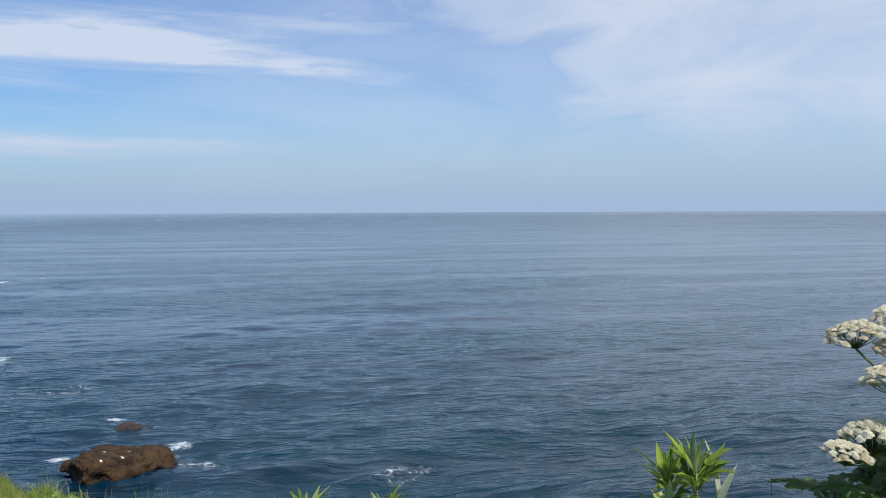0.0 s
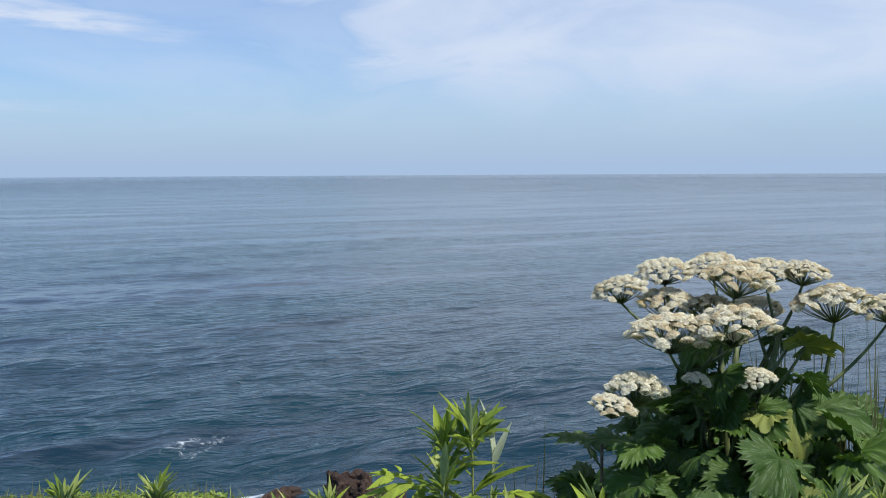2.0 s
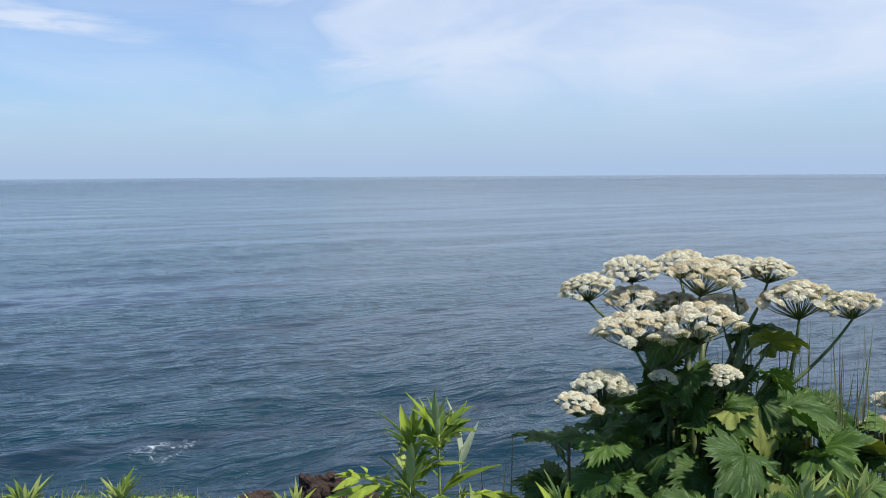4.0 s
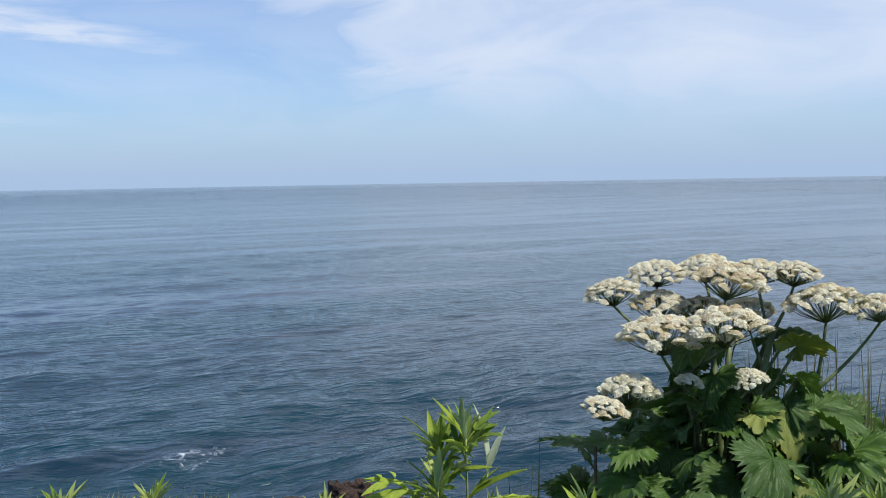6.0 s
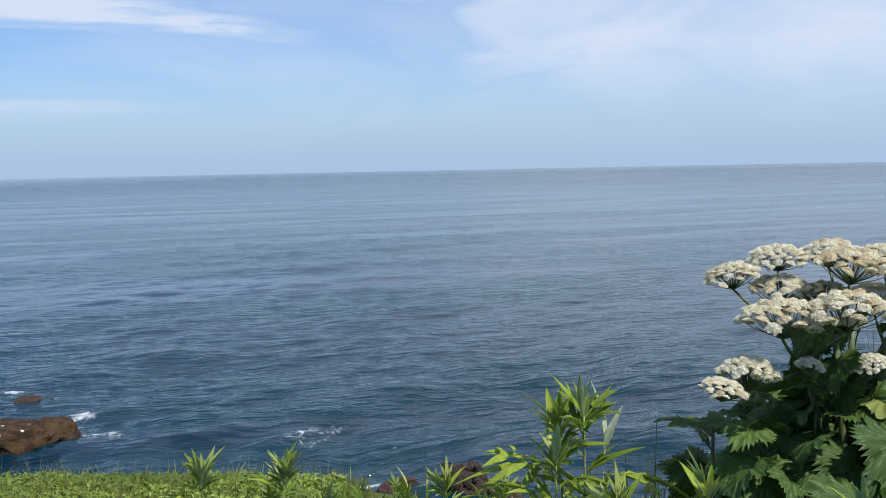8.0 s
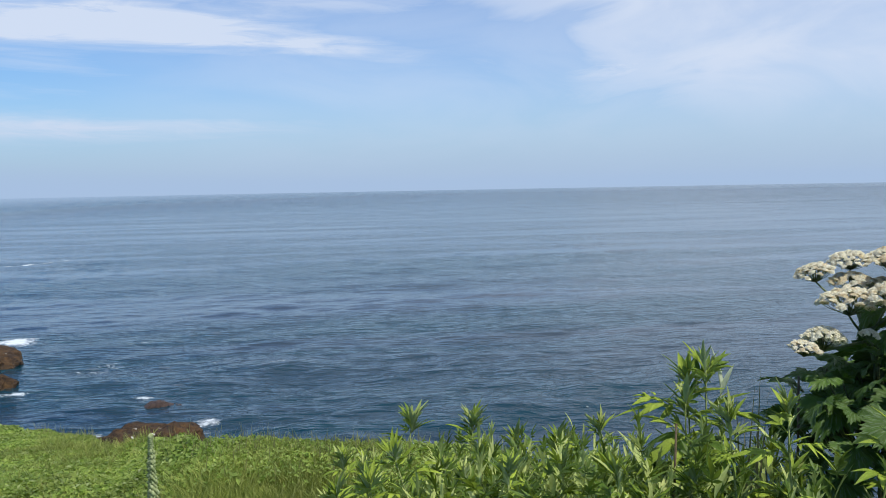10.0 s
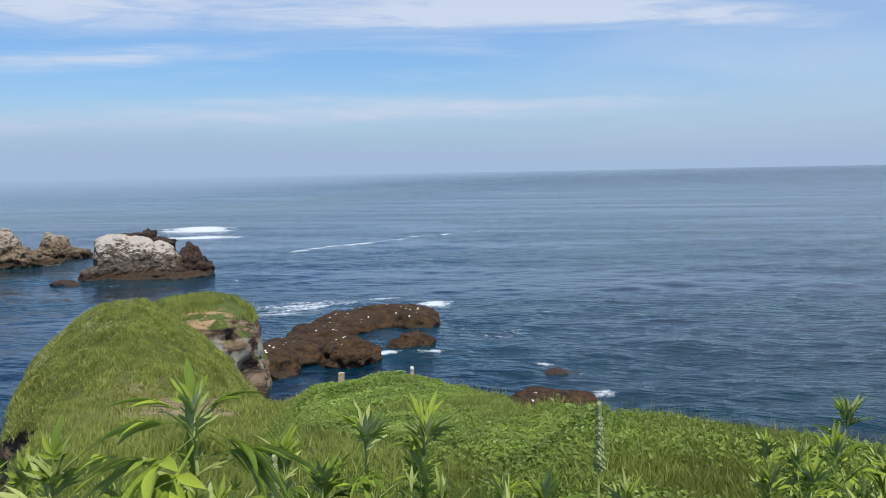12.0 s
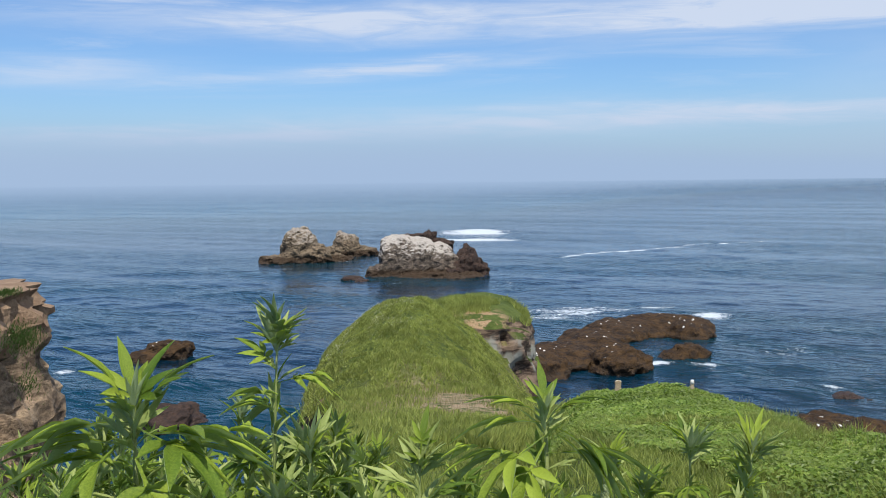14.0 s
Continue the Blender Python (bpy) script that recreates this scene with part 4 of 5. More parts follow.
def stake(az, r, el_top, half, cap, tilt, label):
    base_z = turf_height(az, r) - 0.05
    top = below(el_top, r)
    bm = bmesh.new()
    bmesh.ops.create_cube(bm, size=1.0)
    bmesh.ops.scale(bm, vec=(half * 2, half * 1.6, top - base_z), verts=bm.verts)
    bmesh.ops.bevel(bm, geom=bm.edges[:], offset=half * 0.22, segments=2, affect="EDGES")
    for v in bm.verts:
        v.co.x += 0.06 * half * math.sin(v.co.z * 40)
        v.co.z += (top - base_z) / 2
    me = bpy.data.meshes.new("post")
    bm.to_mesh(me)
    bm.free()
    me.materials.append(M_WOOD)
    root = new("wooden_stake")
    root.matrix_world = Matrix.Translation(at(az, r, base_z)) @ pose(0, 0, 0, tilt, tilt * 0.6, az)
    post = new("post", me)
    post.parent = root
    if cap:
        h = top - base_z
        v, f = tube([(0, 0, h * 0.86), (0, 0, h * 0.95), (0, 0, h * 1.02)], [half * 1.12, half * 1.12, half * 0.9], 8)
        mesh_object("painted_top", v, f, [M_WHITE], root, "white painted top")
    return tagged(root, label, "stake", "stakes on the slope")


stake(-10.7, 14.6, 12.30, 0.048, False, 3, "weathered wooden stake sunk in the green slope")
stake(-15.2, 13.6, 12.15, 0.026, True, -2, "thin wooden stake with a white top near the edge")


# ---- mugwort ----
def leaf_blade(lobes, thick=0.008, petiole=0.0):
    """A two-layered leaf from lobes (start along the midrib, side angle, length, width, droop); unit length, along +x."""
    verts, faces, fm = [], [], []
    prof = [(0.0, 0.10), (0.14, 0.52), (0.32, 1.02), (0.50, 0.92), (0.68, 0.78), (0.84, 0.38), (1.0, 0.01)]
    for s0, ang, length, width, droop, *aside in lobes:
        y0 = aside[0] if aside else 0.0
        ca, sa = math.cos(radians(ang)), math.sin(radians(ang))
        for layer in (0, 1):
            base = len(verts)
            for i, (q, w) in enumerate(prof):
                x, half = q * length, w * width / 2
                tooth = 1.0 + (0.06 if i % 2 else -0.05)
                for side in (-1, 0, 1):
                    y = side * half * (tooth if abs(side) == 1 else 1.0)
                    z = -droop * (q * length + 0.3 * abs(s0)) ** 2 + abs(side) * half * 0.45 - layer * thick - 0.02 * s0 * s0
                    z += 0.03 * width * math.sin(q * 21 + side * 2)
                    verts.append(Vector((petiole + (s0 + x * ca - y * sa) * (1 - petiole), (y0 + x * sa + y * ca) * (1 - petiole), z)))
            for i in range(len(prof) - 1):
                for j in range(2):
                    f = (base + i * 3 + j, base + (i + 1) * 3 + j, base + (i + 1) * 3 + j + 1, base + i * 3 + j + 1)
                    faces.append(f if layer == 0 else f[::-1])
                    fm.append(layer)
    if petiole:
        for layer in (0, 1):
            b = len(verts)
            w = 0.012
            verts += [Vector((0, -w, 0)), Vector((petiole + 0.05, -w, 0.004 - layer * thick)), Vector((petiole + 0.05, w, 0.004 - layer * thick)), Vector((0, w, 0))]
            faces.append((b, b + 1, b + 2, b + 3) if layer == 0 else (b + 3, b + 2, b + 1, b))
            fm.append(layer)
    return verts, faces, fm


def cut_leaf(pairs, width, droop, teeth=True):
    """Lobes of a feathered leaf: a midrib blade, pairs of side lobes, a tooth on each side lobe."""
    out = [(0, 0, 1.0, width * 1.1, droop)]
    for s0, ang, length in pairs:
        for sgn in (1, -1):
            out.append((s0, sgn * ang, length, width, droop * 1.1))
            if teeth:
                q = length * 0.42
                out.append((s0 + q * math.cos(radians(ang)), sgn * (ang + 34), length * 0.34, width * 0.55, droop, sgn * q * math.sin(radians(ang))))
    return out


def fingered(n, width, droop, spread=38):
    """Lobes of a hand-shaped leaf: a narrow rachis, a middle finger and pairs of side fingers."""
    out = [(0, 0, 0.45, 0.05, droop), (0.24, 0, 0.76, width, droop)]
    for k in range(1, n + 1):
        for sgn in (1, -1):
            out.append((0.26 - 0.05 * k, sgn * spread * k, 0.68 - 0.17 * k, width * (0.94 - 0.12 * k), droop * 1.15))
    return out


LEAF_SHAPES = [
    fingered(2, 0.165, 0.40),
    fingered(1, 0.18, 0.50, 34),
    [(0, 0, 1.0, 0.15, 0.10), (0.30, 27, 0.50, 0.09, 0.15), (0.30, -27, 0.50, 0.09, 0.15)],
    [(0, 0, 1.0, 0.17, 0.22)],
    cut_leaf(((0.10, 64, 0.44), (0.26, 38, 0.62), (0.54, 30, 0.34)), 0.13, 0.7),
]
PETIOLE = (0.16, 0.12, 0.0, 0.0, 0.2)
LEAF_MESHES = []
for shape, pet in zip(LEAF_SHAPES, PETIOLE):
    lv, lf, lm = leaf_blade(shape, petiole=pet)
    lob = mesh_object("leaf", lv, lf, [M_LEAF, M_UNDER], face_mats=lm)
    LEAF_MESHES.append(lob.data)
    bpy.data.objects.remove(lob)

for k in (2, 3):
    young = LEAF_MESHES[k].copy()
    young.materials[0], young.materials[1] = M_YOUNG, M_UNDER
    LEAF_MESHES.append(young)


def leaf_part(name, me, parent, place, out, rise, roll, size):
    """One leaf under its plant: out is its compass turn, rise its lift above level."""
    ob = new(name, me)
    ob.parent = parent
    ob.matrix_local = Matrix.Translation(place) @ pose(0, 0, 0, 0, 0, out) @ pose(0, 0, 0, 0, -rise, 0) @ pose(0, 0, 0, roll, 0, 0) @ Matrix.Scale(size, 4)
    return ob


def mugwort(x, y, top, height, seed, size=0.12, tuft=1.0, lean=(0, 0), label="", bushy=1.0, gap=1.0, fresh=(5, 6)):
    """A leafy mugwort shoot: stem, spiral of cut leaves, tuft of young narrow leaves and flower buds at the tip."""
    rng = random.Random(seed)
    root = new("mugwort")
    root.location = (x, y, top - height)
    pts, rad = [], []
    n = 8
    for i in range(n):
        q = i / (n - 1)
        pts.append((lean[0] * q * q + 0.012 * math.sin(seed + q * 5), lean[1] * q * q + 0.012 * math.cos(seed * 2 + q * 4), height * 0.93 * q))
        rad.append(0.0055 * (1 - 0.65 * q))
    v, f = tube(pts, rad, 7)
    mesh_object("stem", v, f, [M_STEM], root)

    def on_stem(q):
        k = q * (n - 1)
        i = min(int(k), n - 2)
        return Vector(pts[i]).lerp(Vector(pts[i + 1]), k - i)
    turn = rng.uniform(0, 360)
    z = max(0.05, height - 0.62)
    while z < height * 0.93:
        q = z / (height * 0.93)
        turn += 137.5 + rng.uniform(-18, 18)
        near_top = (height * 0.93 - z)
        s = size * (0.5 + 0.62 * min(1.0, near_top / 0.14)) * rng.uniform(0.8, 1.15)
        rise = 60 - 62 * min(1.0, near_top / 0.17) + rng.uniform(-16, 16)
        kind = rng.choice((0, 0, 1, 4)) if near_top > 0.07 else rng.choice((0, 1, 5, 3))
        leaf_part("leaf", LEAF_MESHES[kind], root, on_stem(q), turn, rise, rng.uniform(-25, 25), s)
        # small leafy side shoot in the axil
        if bushy and near_top > 0.06 and rng.random() < 0.75 * bushy:
            for k in range(2):
                leaf_part("leaf", LEAF_MESHES[rng.choice((*fresh, 3))], root, on_stem(q), turn + rng.uniform(-35, 35), rng.uniform(35, 70), rng.uniform(-40, 40), s * rng.uniform(0.4, 0.65))
        z += (0.024 + 0.014 * rng.random() + 0.014 * min(1.0, near_top / 0.3)) * gap
    tip = on_stem(1.0)
    for k in range(int(15 * tuft)):
        leaf_part("leaf", LEAF_MESHES[rng.choice((fresh[0], 2, fresh[1], 0))], root, tip - Vector((0, 0, 0.05 * rng.random())), k * 137.5 + rng.uniform(-20, 20), rng.uniform(38, 84), rng.uniform(-60, 60), size * rng.uniform(0.3, 0.68))
    return tagged(root, label or "leafy green mugwort with deeply cut leaves", "plant", "mugwort plants")


# shoots that stand out singly: x, y, top, height, seed, leaf length, tuft
SHOOTS = [
    (-0.335, 1.80, 19.78, 1.15, 2, 0.16, 1.3), (-0.06, 1.72, 19.55, 0.95, 3, 0.15, 1.0),
    (0.37, 1.98, 19.44, 0.85, 5, 0.13, 1.0), (0.56, 2.05, 19.47, 0.9, 6, 0.16, 1.1),
    (0.69, 2.02, 19.46, 0.9, 7, 0.16, 1.0), (2.40, 2.72, 19.13, 0.75, 8, 0.18, 1.1), (2.58, 2.60, 19.13, 0.75, 9, 0.18, 1.1),
    (2.54, 1.60, 19.46, 1.05, 10, 0.19, 0.6), (2.57, 1.545, 19.49, 1.05, 11, 0.19, 0.6), (2.50, 1.58, 19.40, 0.95, 12, 0.17, 0.6),
    (-0.26, 1.74, 19.56, 0.95, 14, 0.16, 1.3), (-0.40, 1.82, 19.52, 0.92, 15, 0.15, 1.3), (-0.32, 1.70, 19.46, 0.88, 16, 0.16, 1.2),
]
for sx, sy, stop, sh, sseed, sl, st_ in SHOOTS:
    made = mugwort(sx, sy, stop, sh, sseed, sl, st_, gap={2: 0.8}.get(sseed, 1.15 if sseed < 8 else 1.2), fresh=(2, 3) if 10 <= sseed <= 12 else (5, 6))
    if sseed == 11:
        # two upright leaves that show their silvery undersides
        silver = LEAF_MESHES[3].copy()
        silver.materials[0] = silver.materials[1] = M_SILVER
        leaf_part("silver_leaf", silver, made, Vector((0.03, -0.02, sh - 0.16)), 20, 82, 80, 0.15)["label"] = "pale silvery underside of an upright leaf"
        leaf_part("silver_leaf", silver, made, Vector((0.03, -0.02, sh - 0.15)), -60, 74, 60, 0.10)["label"] = "pale silvery underside of an upright leaf"


def broad_shoot(x, y, top, height, seed, leaves, young, label):
    """A stout mugwort whose big hand-shaped leaves hang from the stem: drop below the tip, compass turn, lift, roll, length, kind."""
    rng = random.Random(seed)
    root = new("mugwort")
    root.location = (x, y, top - height)
    pts = [(0.010 * math.sin(seed + q), 0.010 * math.cos(seed * 2 + q), height * q / 7) for q in range(8)]
    v, f = tube(pts, [0.0068 * (1 - 0.075 * k) for k in range(8)], 8)
    mesh_object("stem", v, f, [M_STEM], root)
    tip = Vector(pts[-1])
    for drop, out, rise, roll, size, kind in leaves:
        leaf_part("leaf", LEAF_MESHES[kind], root, tip - Vector((0, 0, drop)), out + rng.uniform(-6, 6), rise, roll, size)
    for k in range(young):
        leaf_part("leaf", LEAF_MESHES[(5, 6, 2, 5)[k % 4]], root, tip - Vector((0, 0, 0.05 * k / young)), k * 137.5, 84 - 46 * k / young + rng.uniform(-8, 8), rng.uniform(-60, 60), rng.uniform(0.05, 0.085))
    # leafy side shoots in the axils further down
    for k in range(26):
        drop = 0.10 + 0.016 * k
        leaf_part("leaf", LEAF_MESHES[(5, 2, 6, 3)[k % 4]], root, tip - Vector((0, 0, drop)), k * 97 + rng.uniform(-20, 20), rng.uniform(25, 72), rng.uniform(-40, 40), rng.uniform(0.06, 0.11))
    return tagged(root, label, "plant", "mugwort plants")


broad_shoot(-0.44, 1.27, 19.675, 1.05, 1, [
    (0.000, 172, 60, 12, 0.135, 0), (0.005, 12, 54, -10, 0.135, 0), (0.008, 120, 72, 0, 0.13, 0), (0.008, 60, 70, 0, 0.125, 0), (0.010, 262, 52, 0, 0.10, 1),
    (0.006, 196, 4, 28, 0.19, 1), (0.012, 326, -12, -14, 0.22, 0), (0.020, 228, -26, 12, 0.20, 1), (0.026, 352, 10, -28, 0.21, 0), (0.040, 176, 6, 30, 0.23, 0),
    (0.055, 300, -28, 0, 0.21, 0), (0.065, 20, 18, -24, 0.21, 4), (0.080, 212, -10, 18, 0.23, 0), (0.095, 152, 22, 24, 0.23, 4), (0.110, 338, -4, -14, 0.23, 0)],
    16, "stout mugwort with large bright hand-shaped leaves below a tuft")
broad_shoot(0.19, 1.64, 19.575, 0.98, 4, [
    (0.000, 168, 26, 16, 0.14, 1), (0.006, 20, 32, -16, 0.12, 1), (0.010, 95, 66, 0, 0.12, 0), (0.012, 255, 60, 0, 0.08, 3), (0.014, 190, 10, 26, 0.17, 1),
    (0.012, 334, -20, -28, 0.22, 1), (0.020, 346, -32, -16, 0.23, 1), (0.035, 212, -22, 20, 0.23, 0), (0.048, 232, -34, 10, 0.22, 0), (0.070, 15, 2, -24, 0.21, 1), (0.085, 160, 10, 22, 0.21, 4)],
    12, "mugwort with two broad folded leaves drooping from its stem")


def scatter_shoots():
    """The waist-high mugwort that fills the edge of the clifftop, as copies of three shoots."""
    kinds = [mugwort(2.30, 2.25, 19.14, 0.70, 41, 0.14, 1.0, fresh=(2, 6)), mugwort(2.62, 1.98, 19.20, 0.74, 42, 0.13, 1.2, fresh=(5, 3)), mugwort(1.98, 2.42, 19.10, 0.66, 43, 0.145, 1.0, fresh=(2, 3))]
    rng = random.Random(8)
    done = []
    tries = 0
    while len(done) < 58 and tries < 4000:
        tries += 1
        a, r = rng.uniform(-88, -37.5), rng.uniform(2.3, 3.9)
        if min((abs(a - b) * r / 57 + abs(r - q) for b, q in done), default=9) < 0.17:
            continue
        p = at(a, r)
        el = 14.6 + rng.uniform(-0.8, 2.6) + (1.2 if a > -42 else 0) + (2.6 if a < -62 else 0)
        top = below(el, r) if r > 2.5 else below(el + 1.5, r)
        done.append((a, r))
        src = kinds[len(done) % 3]
        zs = top - (src.location.z + (0.70, 0.74, 0.66)[len(done) % 3])
        copy_thing(src, Matrix.Translation((p.x, p.y, src.location.z + zs)) @ pose(0, 0, 0, rng.uniform(-9, 9), rng.uniform(-9, 9), rng.uniform(0, 360)))
    # and on the side towards the cove
    for k in range(17):
        a, r = rng.uniform(4, 30), rng.uniform(1.8, 2.7)
        p = at(a, r)
        top = below(rng.uniform(13.2, 17.0), r)
        src = kinds[k % 3]
        copy_thing(src, Matrix.Translation((p.x, p.y, top - (0.70, 0.74, 0.66)[k % 3])) @ pose(0, 0, 0, rng.uniform(-9, 9), rng.uniform(-9, 9), rng.uniform(0, 360)))
    for a, r, top in ((-61, 2.62, 19.44), (-64.5, 2.55, 19.48), (-67.0, 2.62, 19.43), (-70, 2.55, 19.50), (-73, 2.62, 19.46), (-76, 2.55, 19.46)):
        p = at(a, r)
        src = kinds[int(-a) % 3]
        copy_thing(src, Matrix.Translation((p.x, p.y, top - (0.70, 0.74, 0.66)[int(-a) % 3])) @ pose(0, 0, 0, rng.uniform(-8, 8), rng.uniform(-8, 8), rng.uniform(0, 360)))
    for a, r, el in ((8.0, 1.85, 19.5), (11.0, 1.95, 18.5), (13.5, 1.8, 20.0), (16.5, 1.9, 18.5), (19.5, 1.85, 18.0), (23.0, 1.95, 17.5), (26.0, 1.8, 17.0),
                     (9.5, 2.15, 16.6), (12.2, 2.3, 17.6), (15.0, 2.2, 17.0), (18.0, 2.3, 16.5), (21.0, 2.15, 16.0), (24.5, 2.3, 15.5)):
        p = at(a, r)
        src = kinds[int(a) % 3]
        copy_thing(src, Matrix.Translation((p.x, p.y, below(el, r) - (0.70, 0.74, 0.66)[int(a) % 3])) @ pose(0, 0, 0, rng.uniform(-8, 8), rng.uniform(-8, 8), rng.uniform(0, 360)))
    for a, r, el in ((0.0, 2.1, 17.0), (-3.5, 1.95, 18.0), (-9.0, 2.0, 18.0), (-12.5, 2.2, 17.0), (-17.5, 2.1, 17.0), (-21.5, 2.2, 18.3), (-26, 2.0, 18.6), (-31.5, 2.2, 18.2)):
        p = at(a, r)
        src = kinds[int(abs(a)) % 3]
        copy_thing(src, Matrix.Translation((p.x, p.y, below(el, r) - (0.70, 0.74, 0.66)[int(abs(a)) % 3])) @ pose(0, 0, 0, rng.uniform(-8, 8), rng.uniform(-8, 8), rng.uniform(0, 360)))


scatter_shoots()


def build_undergrowth():
    """The thicket of lower mugwort shoots between the tall ones."""
    rng = random.Random(19)
    verts, faces, fm = [], [], []
    shapes = [leaf_blade(q) for q in (LEAF_SHAPES[0], LEAF_SHAPES[2], LEAF_SHAPES[2], LEAF_SHAPES[3], LEAF_SHAPES[0])]
    shoots = [(rng.uniform(-100, -37.5), rng.uniform(1.9, 4.1), rng.uniform(16.0, 21)) for _ in range(110)]
    shoots += [(rng.uniform(-64, -39), rng.uniform(2.4, 3.9), rng.uniform(14.4, 18)) for _ in range(170)]
    shoots += [(rng.uniform(-66, -51), rng.uniform(2.5, 3.7), rng.uniform(13.6, 18.5)) for _ in range(70)]
    shoots += [(rng.uniform(5, 34), rng.uniform(1.75, 2.9), rng.uniform(14.8, 20)) for _ in range(150)]
    shoots += [(rng.uniform(-32, 3), rng.uniform(1.85, 2.5), rng.uniform(18.4, 21)) for _ in range(30)]
    for a, r, el in shoots:
        top = below(el + (1.8 if -43 < a < -30 else 0) + (0.6 if a < -66 else 0), r)
        foot = at(a, r)
        dx, dy = rng.uniform(-0.08, 0.08), rng.uniform(-0.08, 0.08)
        turn = rng.uniform(0, 360)
        for k in range(17):
            q = k / 16
            z = top - 0.02 - 0.42 * q
            if z < 18.5:
                break
            turn += 137.5
            rise = 80 - 58 * min(1.0, q * 1.4) + rng.uniform(-20, 20)
            size = (0.05 + 0.07 * min(1.0, q * 2.2)) * rng.uniform(0.8, 1.25)
            pick = rng.randrange(5)
            sv, sf, sm = shapes[pick]
            young = 1 if pick in (1, 3) and q < 0.45 else 0
            m = Matrix.Translation((foot.x + dx * (1 - q), foot.y + dy * (1 - q), z)) @ pose(0, 0, 0, 0, 0, turn) @ pose(0, 0, 0, 0, -rise, 0) @ pose(0, 0, 0, rng.uniform(-35, 35), 0, 0) @ Matrix.Scale(size, 4)
            b = len(verts)
            verts += [m @ p for p in sv]
            add = [tuple(b + i for i in f) for f, side in zip(sf, sm) if side == 0]
            faces += add
            fm += [young] * len(add)
    # shade among these leaves is painted by the darker leaf material
    ob = mesh_object("undergrowth", verts, faces, [M_THICKET_SHADE, M_YOUNG], face_mats=fm)
    return tagged(ob, "dense thicket of cut green mugwort leaves", "undergrowth", kind="stuff")


build_undergrowth()


# ---- flower spike ----
def dock_spike(x, y, top, height, seed):
    rng = random.Random(seed)
    root = new("dock")
    root.location = (x, y, top - height)
    v, f = tube([(0, 0, 0), (0.01, 0, height * 0.4), (0.005, 0.01, height * 0.75), (0.012, 0.01, height)], [0.005, 0.0045, 0.0035, 0.002])
    mesh_object("stem", v, f, [M_STEM], root)
    verts, faces = [], []
    for k in range(150):
        q = 0.86 + 0.14 * k / 150
        th = k * 2.399
        rr = (0.005 + 0.004 * rng.random()) * (1.15 - 0.9 * (q - 0.86) / 0.14)
        c = Vector((0.01 + math.cos(th) * rr, 0.01 + math.sin(th) * rr, height * q))
        s = 0.0040 * rng.uniform(0.7, 1.4)
        b = len(verts)
        verts += [c + Vector(d) * s for d in ((1, 0, 0), (-1, 0, 0), (0, 1, 0), (0, -1, 0), (0, 0, 1.6), (0, 0, -1))]
        faces += [(b + i, b + j, b + 4) for i, j in ((0, 2), (2, 1), (1, 3), (3, 0))] + [(b + j, b + i, b + 5) for i, j in ((0, 2), (2, 1), (1, 3), (3, 0))]
    mesh_object("seed_head", verts, faces, [M_SPIKE], root, "pale green knobbly seed head")
    for k in range(9):
        leaf_part("leaf", LEAF_MESHES[3], root, Vector((0.008, 0.005, height * (0.2 + 0.055 * k))), k * 137.5, rng.uniform(10, 50), rng.uniform(-20, 20), 0.13 * rng.uniform(0.6, 1.1))
    return tagged(root, "upright seed spike with knobbly pale green head", "plant", "seed spikes")


M_SPIKE = leaf_material("seed_husk", (0.27, 0.34, 0.13), (0.52, 0.58, 0.30), (0.4, 0.5, 0.12), 0.7, 80.0)
dock_spike(0.93, 1.68, 19.51, 0.95, 3)
dock_spike(0.33, 1.92, 19.40, 0.85, 4)


